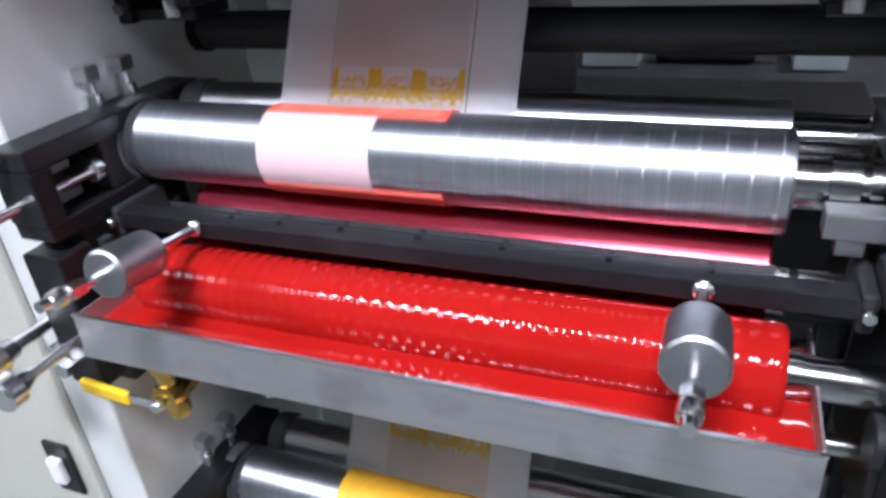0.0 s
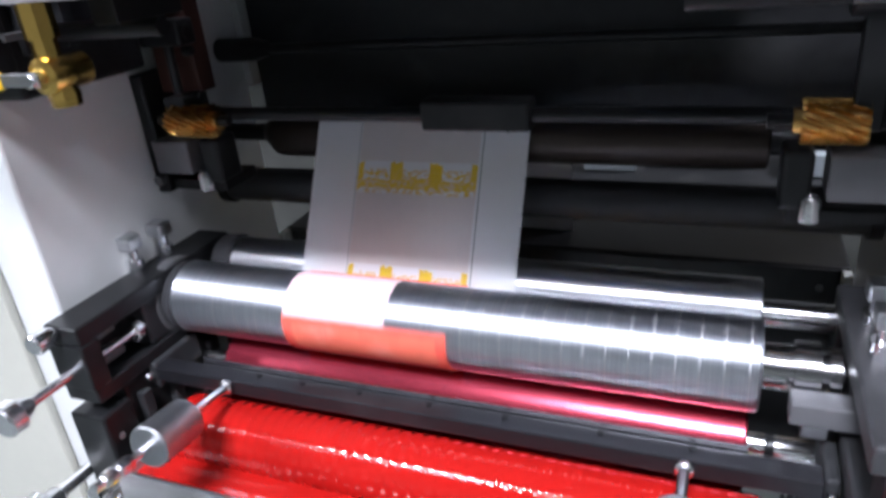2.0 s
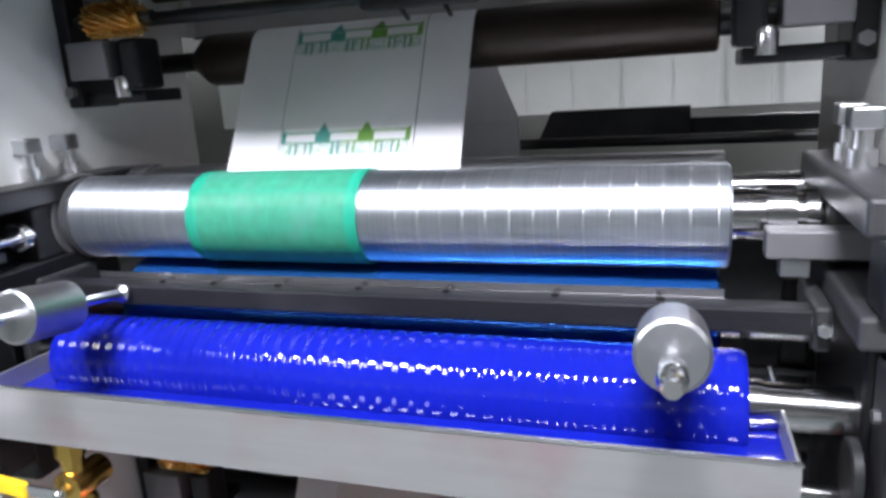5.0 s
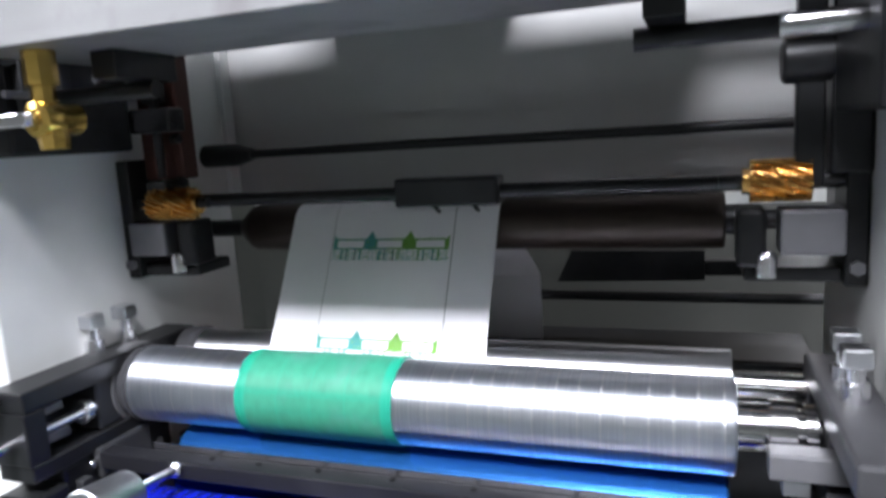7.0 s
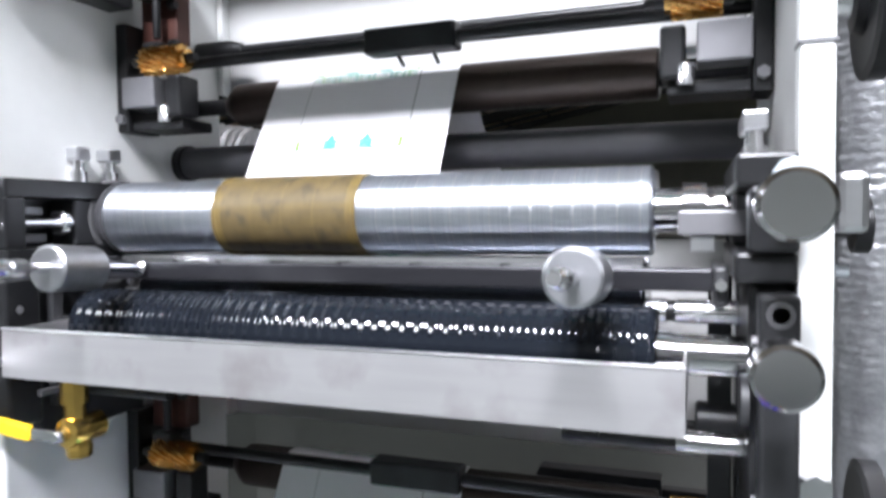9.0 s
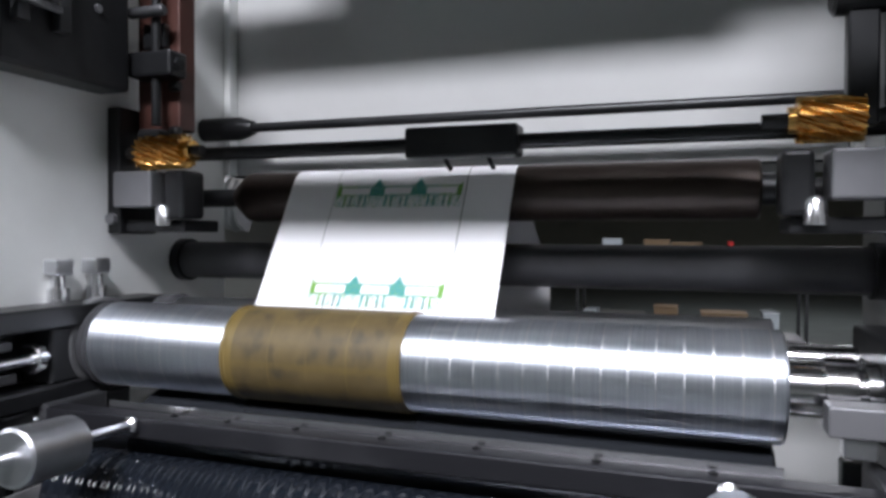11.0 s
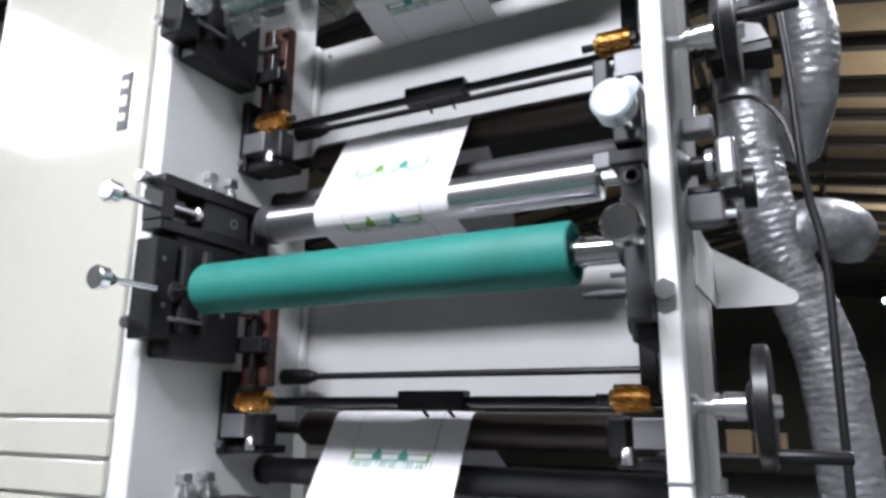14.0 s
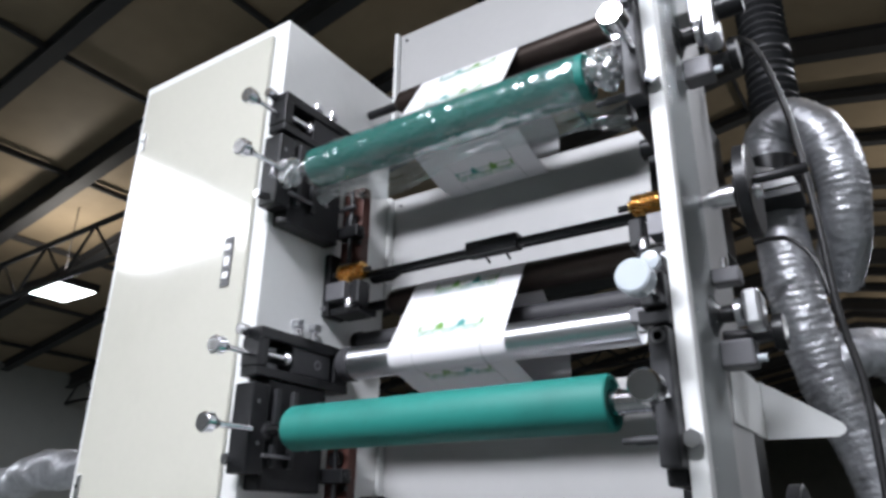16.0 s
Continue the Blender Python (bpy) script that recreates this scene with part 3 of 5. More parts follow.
    start = {1: 0.35, 2: 0.0, 3: 3.9 - 5 * TURN_S, 4: 8.527 - 12 * turn_s}[k]
    SPIN.append((ob, y, z + dz, 360 / turn_s, -22 - 360 / turn_s * start))


def impression(k, z):
    y, dz, r = IMP
    ob = thing("impression_cylinder", "polished steel impression cylinder carrying the paper web", "printing cylinder", "impression cylinders", (0, y, z + dz))
    part("barrel", lathe(B(), [(-0.476, r - 0.001), (-0.475, r), (0.064, r), (0.065, r - 0.001)], seg=56), M["plated_roll"], ob)
    part("end_collar", lathe(B(), [(-0.500, 0.024), (-0.500, 0.0315), (-0.482, 0.0325), (-0.478, 0.028), (-0.476, 0.028)], seg=40), M["rubberblack"], ob, "black rubber end collar")
    part("journal", lathe(B(), [(-0.548, 0.011), (-0.500, 0.011)], seg=20), M["chrome"], ob)
    part("journal", lathe(B(), [(0.065, 0.0125), (0.140, 0.0125)], seg=24), M["shaft"], ob)
    SPIN.append((ob, y, z + dz, -360 / TURN_S * 0.0397 / r, 0))


def fountain(k, z):
    ink = {1: "yellow", 2: "red", 3: "blue", 4: "black"}.get(k)
    if ink:
        y, dz, r, x0, x1 = 0.425, -0.168, 0.0345, -0.464, 0.072
        ob = thing("fountain_roller", f"rubber fountain roller coated with wet {ink} ink", "ink roller", "fountain rollers", (0, y, z + dz))
        m = M[ink + "ink_roller"]
    else:
        y, dz, r, x0, x1 = 0.402, -0.194, 0.0345, -0.447, 0.078
        words = "clean green rubber roller in torn clear plastic film" if k == 6 else "clean green rubber fountain roller on a steel shaft"
        ob = thing("fountain_roller", words, "ink roller", "fountain rollers", (0, y, z + dz))
        m = M["green"]
    part("covering", lathe(B(), [(x0, 0.020), (x0, r - 0.006), (x0 + 0.002, r - 0.002), (x0 + 0.006, r), (x1 - 0.004, r), (x1 - 0.001, r - 0.001), (x1, r - 0.002), (x1, r - 0.0075), (x1 - 0.003, r - 0.009), (x1 - 0.003, 0.0155)], seg=64), m, ob, "" if ink else "matt green rubber covering")
    part("shaft", lathe(B(), [(-0.535, 0.0095), (x0 + 0.001, 0.0095)], seg=24), M["shaft"], ob)
    part("shaft", lathe(B(), [(x1 - 0.0028, 0.0165), (x1 + 0.010, 0.0165), (x1 + 0.010, 0.0150), (0.150, 0.0150)], seg=32), M["shaft"], ob, "bright turned shaft end")
    if ink:
        SPIN.append((ob, y, z + dz, 360 / TURN_S * 0.45, 0))
    if k == 6:
        bm = B()
        prof = [(-0.500, 0.018), (-0.490, 0.016), (-0.480, 0.0135), (-0.468, 0.020), (-0.455, 0.033)] + [(-0.446 + 0.013 * a, 0.0375) for a in range(40)] + [(0.075, 0.030), (0.085, 0.020), (0.105, 0.026), (0.120, 0.016)]
        lathe(bm, prof, seg=40)
        for v in bm.verts:
            n = noise.noise_vector(v.co * 38) * 0.0035 + noise.noise_vector(v.co * 110) * 0.0016
            v.co += n
        part("plastic_film", bm, M["wrap"], ob, "crumpled clear plastic film")
        for cx, cy, cz, rr in ((-0.497, -0.020, 0.002, 0.021), (-0.512, -0.026, -0.004, 0.018), (-0.486, -0.022, -0.018, 0.017), (-0.526, -0.022, 0.004, 0.014), (0.095, -0.012, 0.004, 0.022), (0.108, -0.010, -0.014, 0.020)):
            bm = B()
            made = bmesh.ops.create_icosphere(bm, subdivisions=4, radius=rr, matrix=Matrix.Translation((cx, cy, cz)))
            for v in made["verts"]:
                v.co += 0.010 * noise.noise_vector(v.co * 70) + 0.005 * noise.noise_vector(v.co * 190)
            part("gathered_film", bm, M["bunch"], ob, "bunched milky end of the plastic film")
        bm = B()
        cols = 46
        grid = []
        for j in range(9):
            row = []
            for i in range(cols + 1):
                x = -0.46 + 0.58 * i / cols
                deep = (0.012 + 0.05 * abs(noise.noise(Vector((x * 5, 3.1, 0.4)))) + 0.018 * max(0, x + 0.1) * 5)
                u = j / 8
                row.append(bm.verts.new((x, 0.012 + 0.022 * u + 0.006 * noise.noise(Vector((x * 30, u * 4, 1))), -0.034 - deep * u)))
            grid.append(row)
        for ra, rb in zip(grid, grid[1:]):
            for i in range(cols):
                bm.faces.new((ra[i], ra[i + 1], rb[i + 1], rb[i])).smooth = True
        part("loose_film", bm, M["wrap"], ob, "loose hanging end of clear film")


def anilox(k, z):
    ink = {1: "yellow", 2: "red", 3: "blue", 4: "black"}[k]
    y, dz, r = ANX
    ob = thing("anilox_roller", f"engraved metering roller tinted by {ink} ink", "ink roller", "metering rollers", (0, y, z + dz))
    tint = {1: (0.70, 0.42, 0.06), 2: (0.34, 0.035, 0.06), 3: (0.02, 0.13, 0.42), 4: (0.06, 0.065, 0.075)}[k]
    part("barrel", lathe(B(), [(-0.452, r - 0.002), (-0.450, r), (0.058, r), (0.060, r - 0.002)], seg=64), mat(f"{ink}_tinted_engraved_steel", tint, 0.22, 0.75, var=0.08, scale=300), ob)
    for x0, x1 in ((-0.520, -0.452), (0.060, 0.075), (0.082, 0.142)):
        part("journal", lathe(B(), [(x0, 0.0105), (x1, 0.0105)], seg=20), M["chrome"], ob)
    part("spacer", lathe(B(), [(0.075, 0.009), (0.082, 0.009)], seg=20), M["black"], ob)
    SPIN.append((ob, y, z + dz, -360 / TURN_S * 0.0397 / r, 0))


def ink_tray(k, z):
    ink = {1: "yellow", 2: "red", 3: "blue", 4: "black"}[k]
    state = {2: "grey stainless ink tray filled with red ink", 3: "stainless ink tray with blue ink and pink stains", 4: "clean grey stainless tray holding black ink", 1: "grey stainless ink tray with yellow ink"}[k]
    ob = thing("ink_tray", state, "ink tray", "ink trays", (0, 0, z))
    sheet = M["tray_pink" if k == 3 else "tray"]
    x0, x1, t = -0.486, 0.093, 0.0018
    bm = B()
    vs = [bm.verts.new(p) for p in ((x0, 0.344, -0.163), (x1, 0.344, -0.163), (x1, 0.3425, -0.2055), (x0, 0.3425, -0.2055))]
    ws = [bm.verts.new(v.co + Vector((0, t, 0))) for v in vs]
    bm.faces.new(vs)
    bm.faces.new(ws)
    for a in range(4):
        bm.faces.new((vs[a], vs[(a + 1) % 4], ws[(a + 1) % 4], ws[a]))
    part("front_wall", bm, sheet, ob)
    part("rim", cuboid(B(), x0 - 0.001, x1 + 0.001, 0.3432, 0.3470, -0.1632, -0.1612, 0.0006), M["alu"], ob, "bright folded rim")
    part("bottom", cuboid(B(), x0, x1, 0.3446, 0.480, -0.2060, -0.2042), sheet, ob)
    part("back_wall", cuboid(B(), x0, x1, 0.478, 0.480, -0.2042, -0.185), sheet, ob)
    for x in (x0, x1 - t):
        bm = B()
        a = [bm.verts.new((x, y, zz)) for y, zz in ((0.3465, -0.1635), (0.478, -0.1635), (0.478, -0.2040), (0.3450, -0.2040))]
        b = [bm.verts.new(v.co + Vector((t, 0, 0))) for v in a]
        bm.faces.new(a)
        bm.faces.new(b)
        for i in range(4):
            bm.faces.new((a[i], a[(i + 1) % 4], b[(i + 1) % 4], b[i]))
        part("end_wall", bm, sheet, ob)
    pool = thing("ink_pool", f"glossy wet {ink} ink lying in the tray", "ink", "ink pools", (0, 0, z))
    bm = B()
    lo = [bm.verts.new(p) for p in ((x0 + t, 0.3455, -0.2038), (x1 - t, 0.3455, -0.2038), (x1 - t, 0.4775, -0.2038), (x0 + t, 0.4775, -0.2038))]
    hi = [bm.verts.new(p) for p in ((x0 + t, 0.3463, -0.181), (x1 - t, 0.3463, -0.181), (x1 - t, 0.4775, -0.181), (x0 + t, 0.4775, -0.181))]
    bm.faces.new(hi)
    bm.faces.new(lo)
    for a in range(4):
        bm.faces.new((lo[a], lo[(a + 1) % 4], hi[(a + 1) % 4], hi[a]))
    part("surface", bm, M[ink + "ink"], pool)
    for x in (-0.4, 0.02):
        part("support_foot", cuboid(B(), x - 0.012, x + 0.012, 0.40, 0.47, -0.2283, -0.2062, 0.001), M["black"], ob)
    # rod that the tray rests on
    rd = thing("support_rod", "steel rod carrying the ink tray", "rod", "support rods", (0, 0.44, z - 0.236))
    part("bar", lathe(B(), [(0.000, 0.0075), (0.085, 0.0075)], seg=20), M["black"], rd, "blackened end of the rod")
    part("bright_end", lathe(B(), [(0.085, 0.008), (0.1595, 0.008)], seg=20), M["shaft"], rd)
    rl = thing("support_rod", "short black rod carrying the ink tray", "rod", "support rods", (0, 0.44, z - 0.236))
    part("bar", lathe(B(), [(-0.545, 0.0075), (-0.385, 0.0075)], seg=20), M["black"], rl)
    # ball valve
    va = thing("ball_valve", "brass ball valve with a yellow lever handle", "valve", "ball valves", (-0.434, 0.372, z))
    part("neck", lathe(B(), [(-0.268, 0.009), (-0.232, 0.009), (-0.232, 0.012), (-0.2062, 0.012)], (0, 0, 0), "z", 8), M["brass"], va)
    part("body", lathe(B(), [(-0.012, 0.008), (-0.010, 0.0135), (0.000, 0.0150), (0.010, 0.0135), (0.012, 0.0125), (0.026, 0.0125)], (0, 0, -0.258), "y", 20), M["brass"], va)
    part("outlet", lathe(B(), [(-0.281, 0.0105), (-0.272, 0.0115), (-0.266, 0.0095)], (0.004, 0, 0), "z", 8), M["brass"], va)
    lv = part("lever", cuboid(B(), -0.036, 0.006, -0.020, -0.017, -0.263, -0.253, 0.001), M["chrome"], va, "plated steel lever")
    part("stem_nut", lathe(B(), [(-0.024, 0.0055), (-0.012, 0.0055)], (0, 0, -0.258), "y", 6), M["chrome"], va)
    bm = cuboid(B(), -0.088, -0.032, -0.0225, -0.0150, -0.2655, -0.2505, 0.003)
    for v in bm.verts:
        v.co.z += 0.006 * max(0, (-0.05 - v.co.x) / 0.04)
    part("grip", bm, M["yellow"], lv, "yellow dipped grip")


def doctor_bar(k, z):
    ob = thing("doctor_bar", "black oxide steel bar holding the ink blade", "bar", "doctor bars", (0, 0, z))
    part("holder", cuboid(B(), -0.500, 0.110, 0.432, 0.452, -0.1235, -0.107, 0.0015), M["bar"], ob)
    part("blade", cuboid(B(), -0.452, 0.060, 0.4525, 0.4532, -0.121, -0.101), M["chrome"], ob, "thin steel blade")
    for x in (-0.38, -0.33, -0.27, -0.20, -0.13, -0.05, 0.02):
        sc = part("screw", lathe(B(), [(-0.107, 0.003), (-0.1055, 0.003), (-0.1055, 0.0016), (-0.1062, 0.0016)], (x, 0.446, 0), "z", 10), M["black"], ob)
    for x0, x1 in ((-0.515, -0.500), (0.110, 0.121)):
        part("end_arm", cuboid(B(), x0, x1, 0.434, 0.50, -0.135, -0.105, 0.003), M["dark"], ob)
        part("arm_bolt", lathe(B(), [(0.426, 0.0045), (0.434, 0.0045)], ((x0 + x1) / 2, 0, -0.118), "y", 6), M["chrome"], ob)


def weight(x, z, tilt, yaw=0):
    ob = thing("pressure_weight", "knurled aluminium weight on a bright threaded rod", "weight", "blade weights", (x, 0.4305, z - 0.113))
    ob.matrix_basis = pose(x, 0.4305, z - 0.113, tilt, 0, yaw)
    part("rod", lathe(B(), [(-0.172, 0.0042), (-0.004, 0.0042)], (0, 0, 0), "y", 16), M["chrome"], ob)
    part("tip", lathe(B(), [(-0.006, 0.0042), (-0.004, 0.0072), (-0.0005, 0.0072)], (0, 0, 0), "y", 16), M["chrome"], ob)
    bm = B()
    prof = [(-0.1125, 0.017), (-0.111, 0.0192), (-0.0635, 0.0192), (-0.062, 0.017)]
    lathe(bm, prof, (0, 0, 0), "y", 72)
    for v in bm.verts:
        rr = math.hypot(v.co.x, v.co.z)
        if rr > 0.0185:
            a = math.atan2(v.co.x, v.co.z)
            f = 1 + 0.012 * math.copysign(1, math.sin(36 * a + 0.5))
            v.co.x *= f
            v.co.z *= f
    part("body", bm, M["knurl"], ob, "knurled aluminium body")
    part("lock_nut", lathe(B(), [(-0.1475, 0.0068), (-0.1405, 0.0075), (-0.1335, 0.0068)], (0, 0, 0), "y", 6), M["chrome"], ob)
    part("end_nut", lathe(B(), [(-0.164, 0.004), (-0.161, 0.0066), (-0.152, 0.0072)], (0, 0, 0), "y", 12), M["chrome"], ob)


def hex_bolt(parent, x, y, z, axis="z", size=0.006, long=0.006, m="chrome", name="bolt"):
    at = {"x": (0, y, z), "y": (x, 0, z), "z": (x, y, 0)}[axis]
    s = {"x": x, "y": y, "z": z}[axis]
    return part(name, lathe(B(), [(s - long, size), (s + long * 0.8, size), (s + long, size * 0.8)], at, axis, 6), M[m], parent)


def knob_screw(parent, x, y0, y1, z, r, m="alu", long=0.026):
    """A round knob on a rod that runs back into a block."""
    kn = part("knob", lathe(B(), [(y0, r * 0.86), (y0 + 0.0025, r), (y0 + long - 0.003, r), (y0 + long, r * 0.8), (y0 + long + 0.008, r * 0.55), (y0 + long + 0.012, 0.006)], (x, 0, z), "y", 32), M[m], parent, "polished metal adjusting knob")
    part("rod", lathe(B(), [(y0 + long + 0.010, 0.0048), (y1, 0.0048)], (x, 0, z), "y", 14), M["chrome"], kn)
    return kn


def bearing_left(k, z):
    """Slotted black bearing block on the left frame: rails, posts, slide, screws and adjusting knobs."""
    x0, x1 = XL + 0.0005, -0.506
    ob = thing("bearing_block", "black slotted bearing block with two square bolts", "bearing block", "bearing blocks", (0, 0, z))
    part("top_rail", cuboid(B(), x0, x1, 0.368, 0.592, -0.044, -0.025, 0.002), M["black"], ob)
    part("bottom_rail", cuboid(B(), x0, x1, 0.368, 0.592, -0.108, -0.092, 0.002), M["black"], ob)
    part("front_post", cuboid(B(), x0, x1 + 0.001, 0.366, 0.388, -0.0925, -0.0435, 0.002), M["black"], ob)
    for y0, y1, za, zb in ((0.404, 0.424, -0.0600, -0.0520), (0.402, 0.428, -0.0880, -0.0790)):
        part("gib", cuboid(B(), x0 + 0.0062, x0 + 0.022, y0, y1, za, zb, 0.0015), M["grey"], ob, "worn grey steel gib in the slot")
    part("slide", cuboid(B(), x0, x1 - 0.004, 0.448, 0.545, -0.0925, -0.0435, 0.003), M["dark"], ob)
    part("rear_post", cuboid(B(), x0, x1, 0.552, 0.592, -0.0925, -0.0435, 0.004), M["black"], ob)
    part("back_plate", cuboid(B(), x0, x0 + 0.006, 0.400, 0.555, -0.0925, -0.0435), M["black"], ob)
    part("hole_rim", lathe(B(), [(x1 - 0.006, 0.0085), (x1 - 0.0035, 0.0085), (x1 - 0.0035, 0.0055), (x1 - 0.006, 0.0055)], (0, 0.511, -0.067), "x", 20), M["grey"], ob)
    part("adjuster", rod(B(), (x1 - 0.010, 0.388, -0.068), (x1 - 0.010, 0.448, -0.068), 0.0050, 14), M["chrome"], ob, "bright adjusting screw in the slot")
    part("lock_nut", lathe(B(), [(0.434, 0.0125), (0.435, 0.0138), (0.442, 0.0138), (0.443, 0.0125)], (x1 - 0.0145, 0, -0.068), "y", 20), M["chrome"], ob)
    knob_screw(ob, -0.524, 0.288, 0.367, -0.072, 0.0155, "chrome", 0.018)
    part("pin_knob", lathe(B(), [(0.344, 0.008), (0.346, 0.010), (0.360, 0.010), (0.367, 0.007)], (-0.535, 0, -0.032), "y", 20), M["chrome"], ob)
    for y, x in ((0.483, -0.541), (0.522, -0.536)):
        sb = part("square_bolt", cuboid(B(), x - 0.0095, x + 0.0095, y - 0.0095, y + 0.0095, 0.000, 0.0145, 0.002), M["alu"], ob, "square headed steel bolt")
        part("shank", lathe(B(), [(-0.0252, 0.0095), (-0.012, 0.0095), (-0.012, 0.0062), (0.0002, 0.0062)], (x, y, 0), "z", 16), M["chrome"], sb)
    lo = thing("roller_bracket", "black cast bracket carrying the fountain roller", "bracket", "roller brackets", (0, 0, z))
    part("body", cuboid(B(), x0, -0.510, 0.400, 0.540, -0.285, -0.1085, 0.004), M["black"], lo)
    part("front_guide", cuboid(B(), x0, -0.503, 0.362, 0.399, -0.262, -0.120, 0.003), M["black"], lo)
    part("guide_strip", cuboid(B(), -0.5095, -0.500, 0.410, 0.422, -0.250, -0.125, 0.001), M["dark"], lo)
    part("guide_strip", cuboid(B(), -0.5095, -0.500, 0.450, 0.462, -0.250, -0.125, 0.001), M["dark"], lo)
    part("bearing_boss", lathe(B(), [(-0.5095, 0.015), (-0.504, 0.015), (-0.502, 0.013)], (0, 0.402, -0.194), "x", 28), M["dark"], lo)
    part("clamp_lever", cuboid(B(), -0.502, -0.496, 0.390, 0.450, -0.236, -0.230, 0.001), M["grey"], lo, "worn steel clamp lever")
    knob_screw(lo, -0.500, 0.268, 0.363, -0.195, 0.0155, "chrome", 0.018)
    hex_bolt(lo, -0.540, 0.356, -0.240, "y", 0.009, 0.006)
    for y, zz in ((0.376, -0.150), (0.382, -0.215), (0.470, -0.155), (0.500, -0.215), (0.520, -0.135)):
        hex_bolt(lo, -0.5045 if y < 0.4 else -0.509, y, zz, "x", 0.0042, 0.002, "grey", "cap_screw")
    if k <= 4:
        bigk = part("side_knob", lathe(B(), [(0.300, 0.0165), (0.302, 0.0185), (0.318, 0.0185), (0.322, 0.012), (0.334, 0.010)], (-0.566, 0, -0.204), "y", 28), M["alu"], lo, "round aluminium hand knob")
        part("rod", lathe(B(), [(0.334, 0.007), (0.389, 0.007)], (-0.566, 0, -0.204), "y", 16), M["chrome"], bigk)
        hex_bolt(lo, -0.566, 0.372, -0.236, "y", 0.010, 0.006)
    rb = thing("slide_casting", "brown red cast slide with small screws", "casting", "slide castings", (0, 0, z))
    part("body", cuboid(B(), -0.530, -0.478, 0.572, 0.596, -0.318, -0.150, 0.002), M["redblock"], rb)
    part("lever", lathe(B(), [(-0.518, 0.0045), (-0.516, 0.0055), (-0.478, 0.0055), (-0.476, 0.0045)], (0, 0.548, -0.205), "x", 16), M["gunmetal"], rb, "round black lever grip")
    part("spindle", rod(B(), (-0.493, 0.556, -0.165), (-0.493, 0.556, -0.315), 0.0048, 12), M["black"], rb)
    part("clamp", cuboid(B(), -0.520, -0.468, 0.546, 0.5715, -0.268, -0.243, 0.003), M["black"], rb)
    part("cheek", cuboid(B(), -0.514, -0.488, 0.560, 0.5715, -0.238, -0.212, 0.003), M["black"], rb)
    part("neck", cuboid(B(), -0.512, -0.486, 0.550, 0.590, -0.345, -0.3185, 0.003), M["dark"], rb)
    hex_bolt(rb, -0.468, 0.558, -0.256, "x", 0.0075, 0.004, "black")
    for zz in (-0.170, -0.250, -0.275, -0.320):
        hex_bolt(rb, -0.478, 0.566, zz, "x", 0.0055, 0.005, "black")


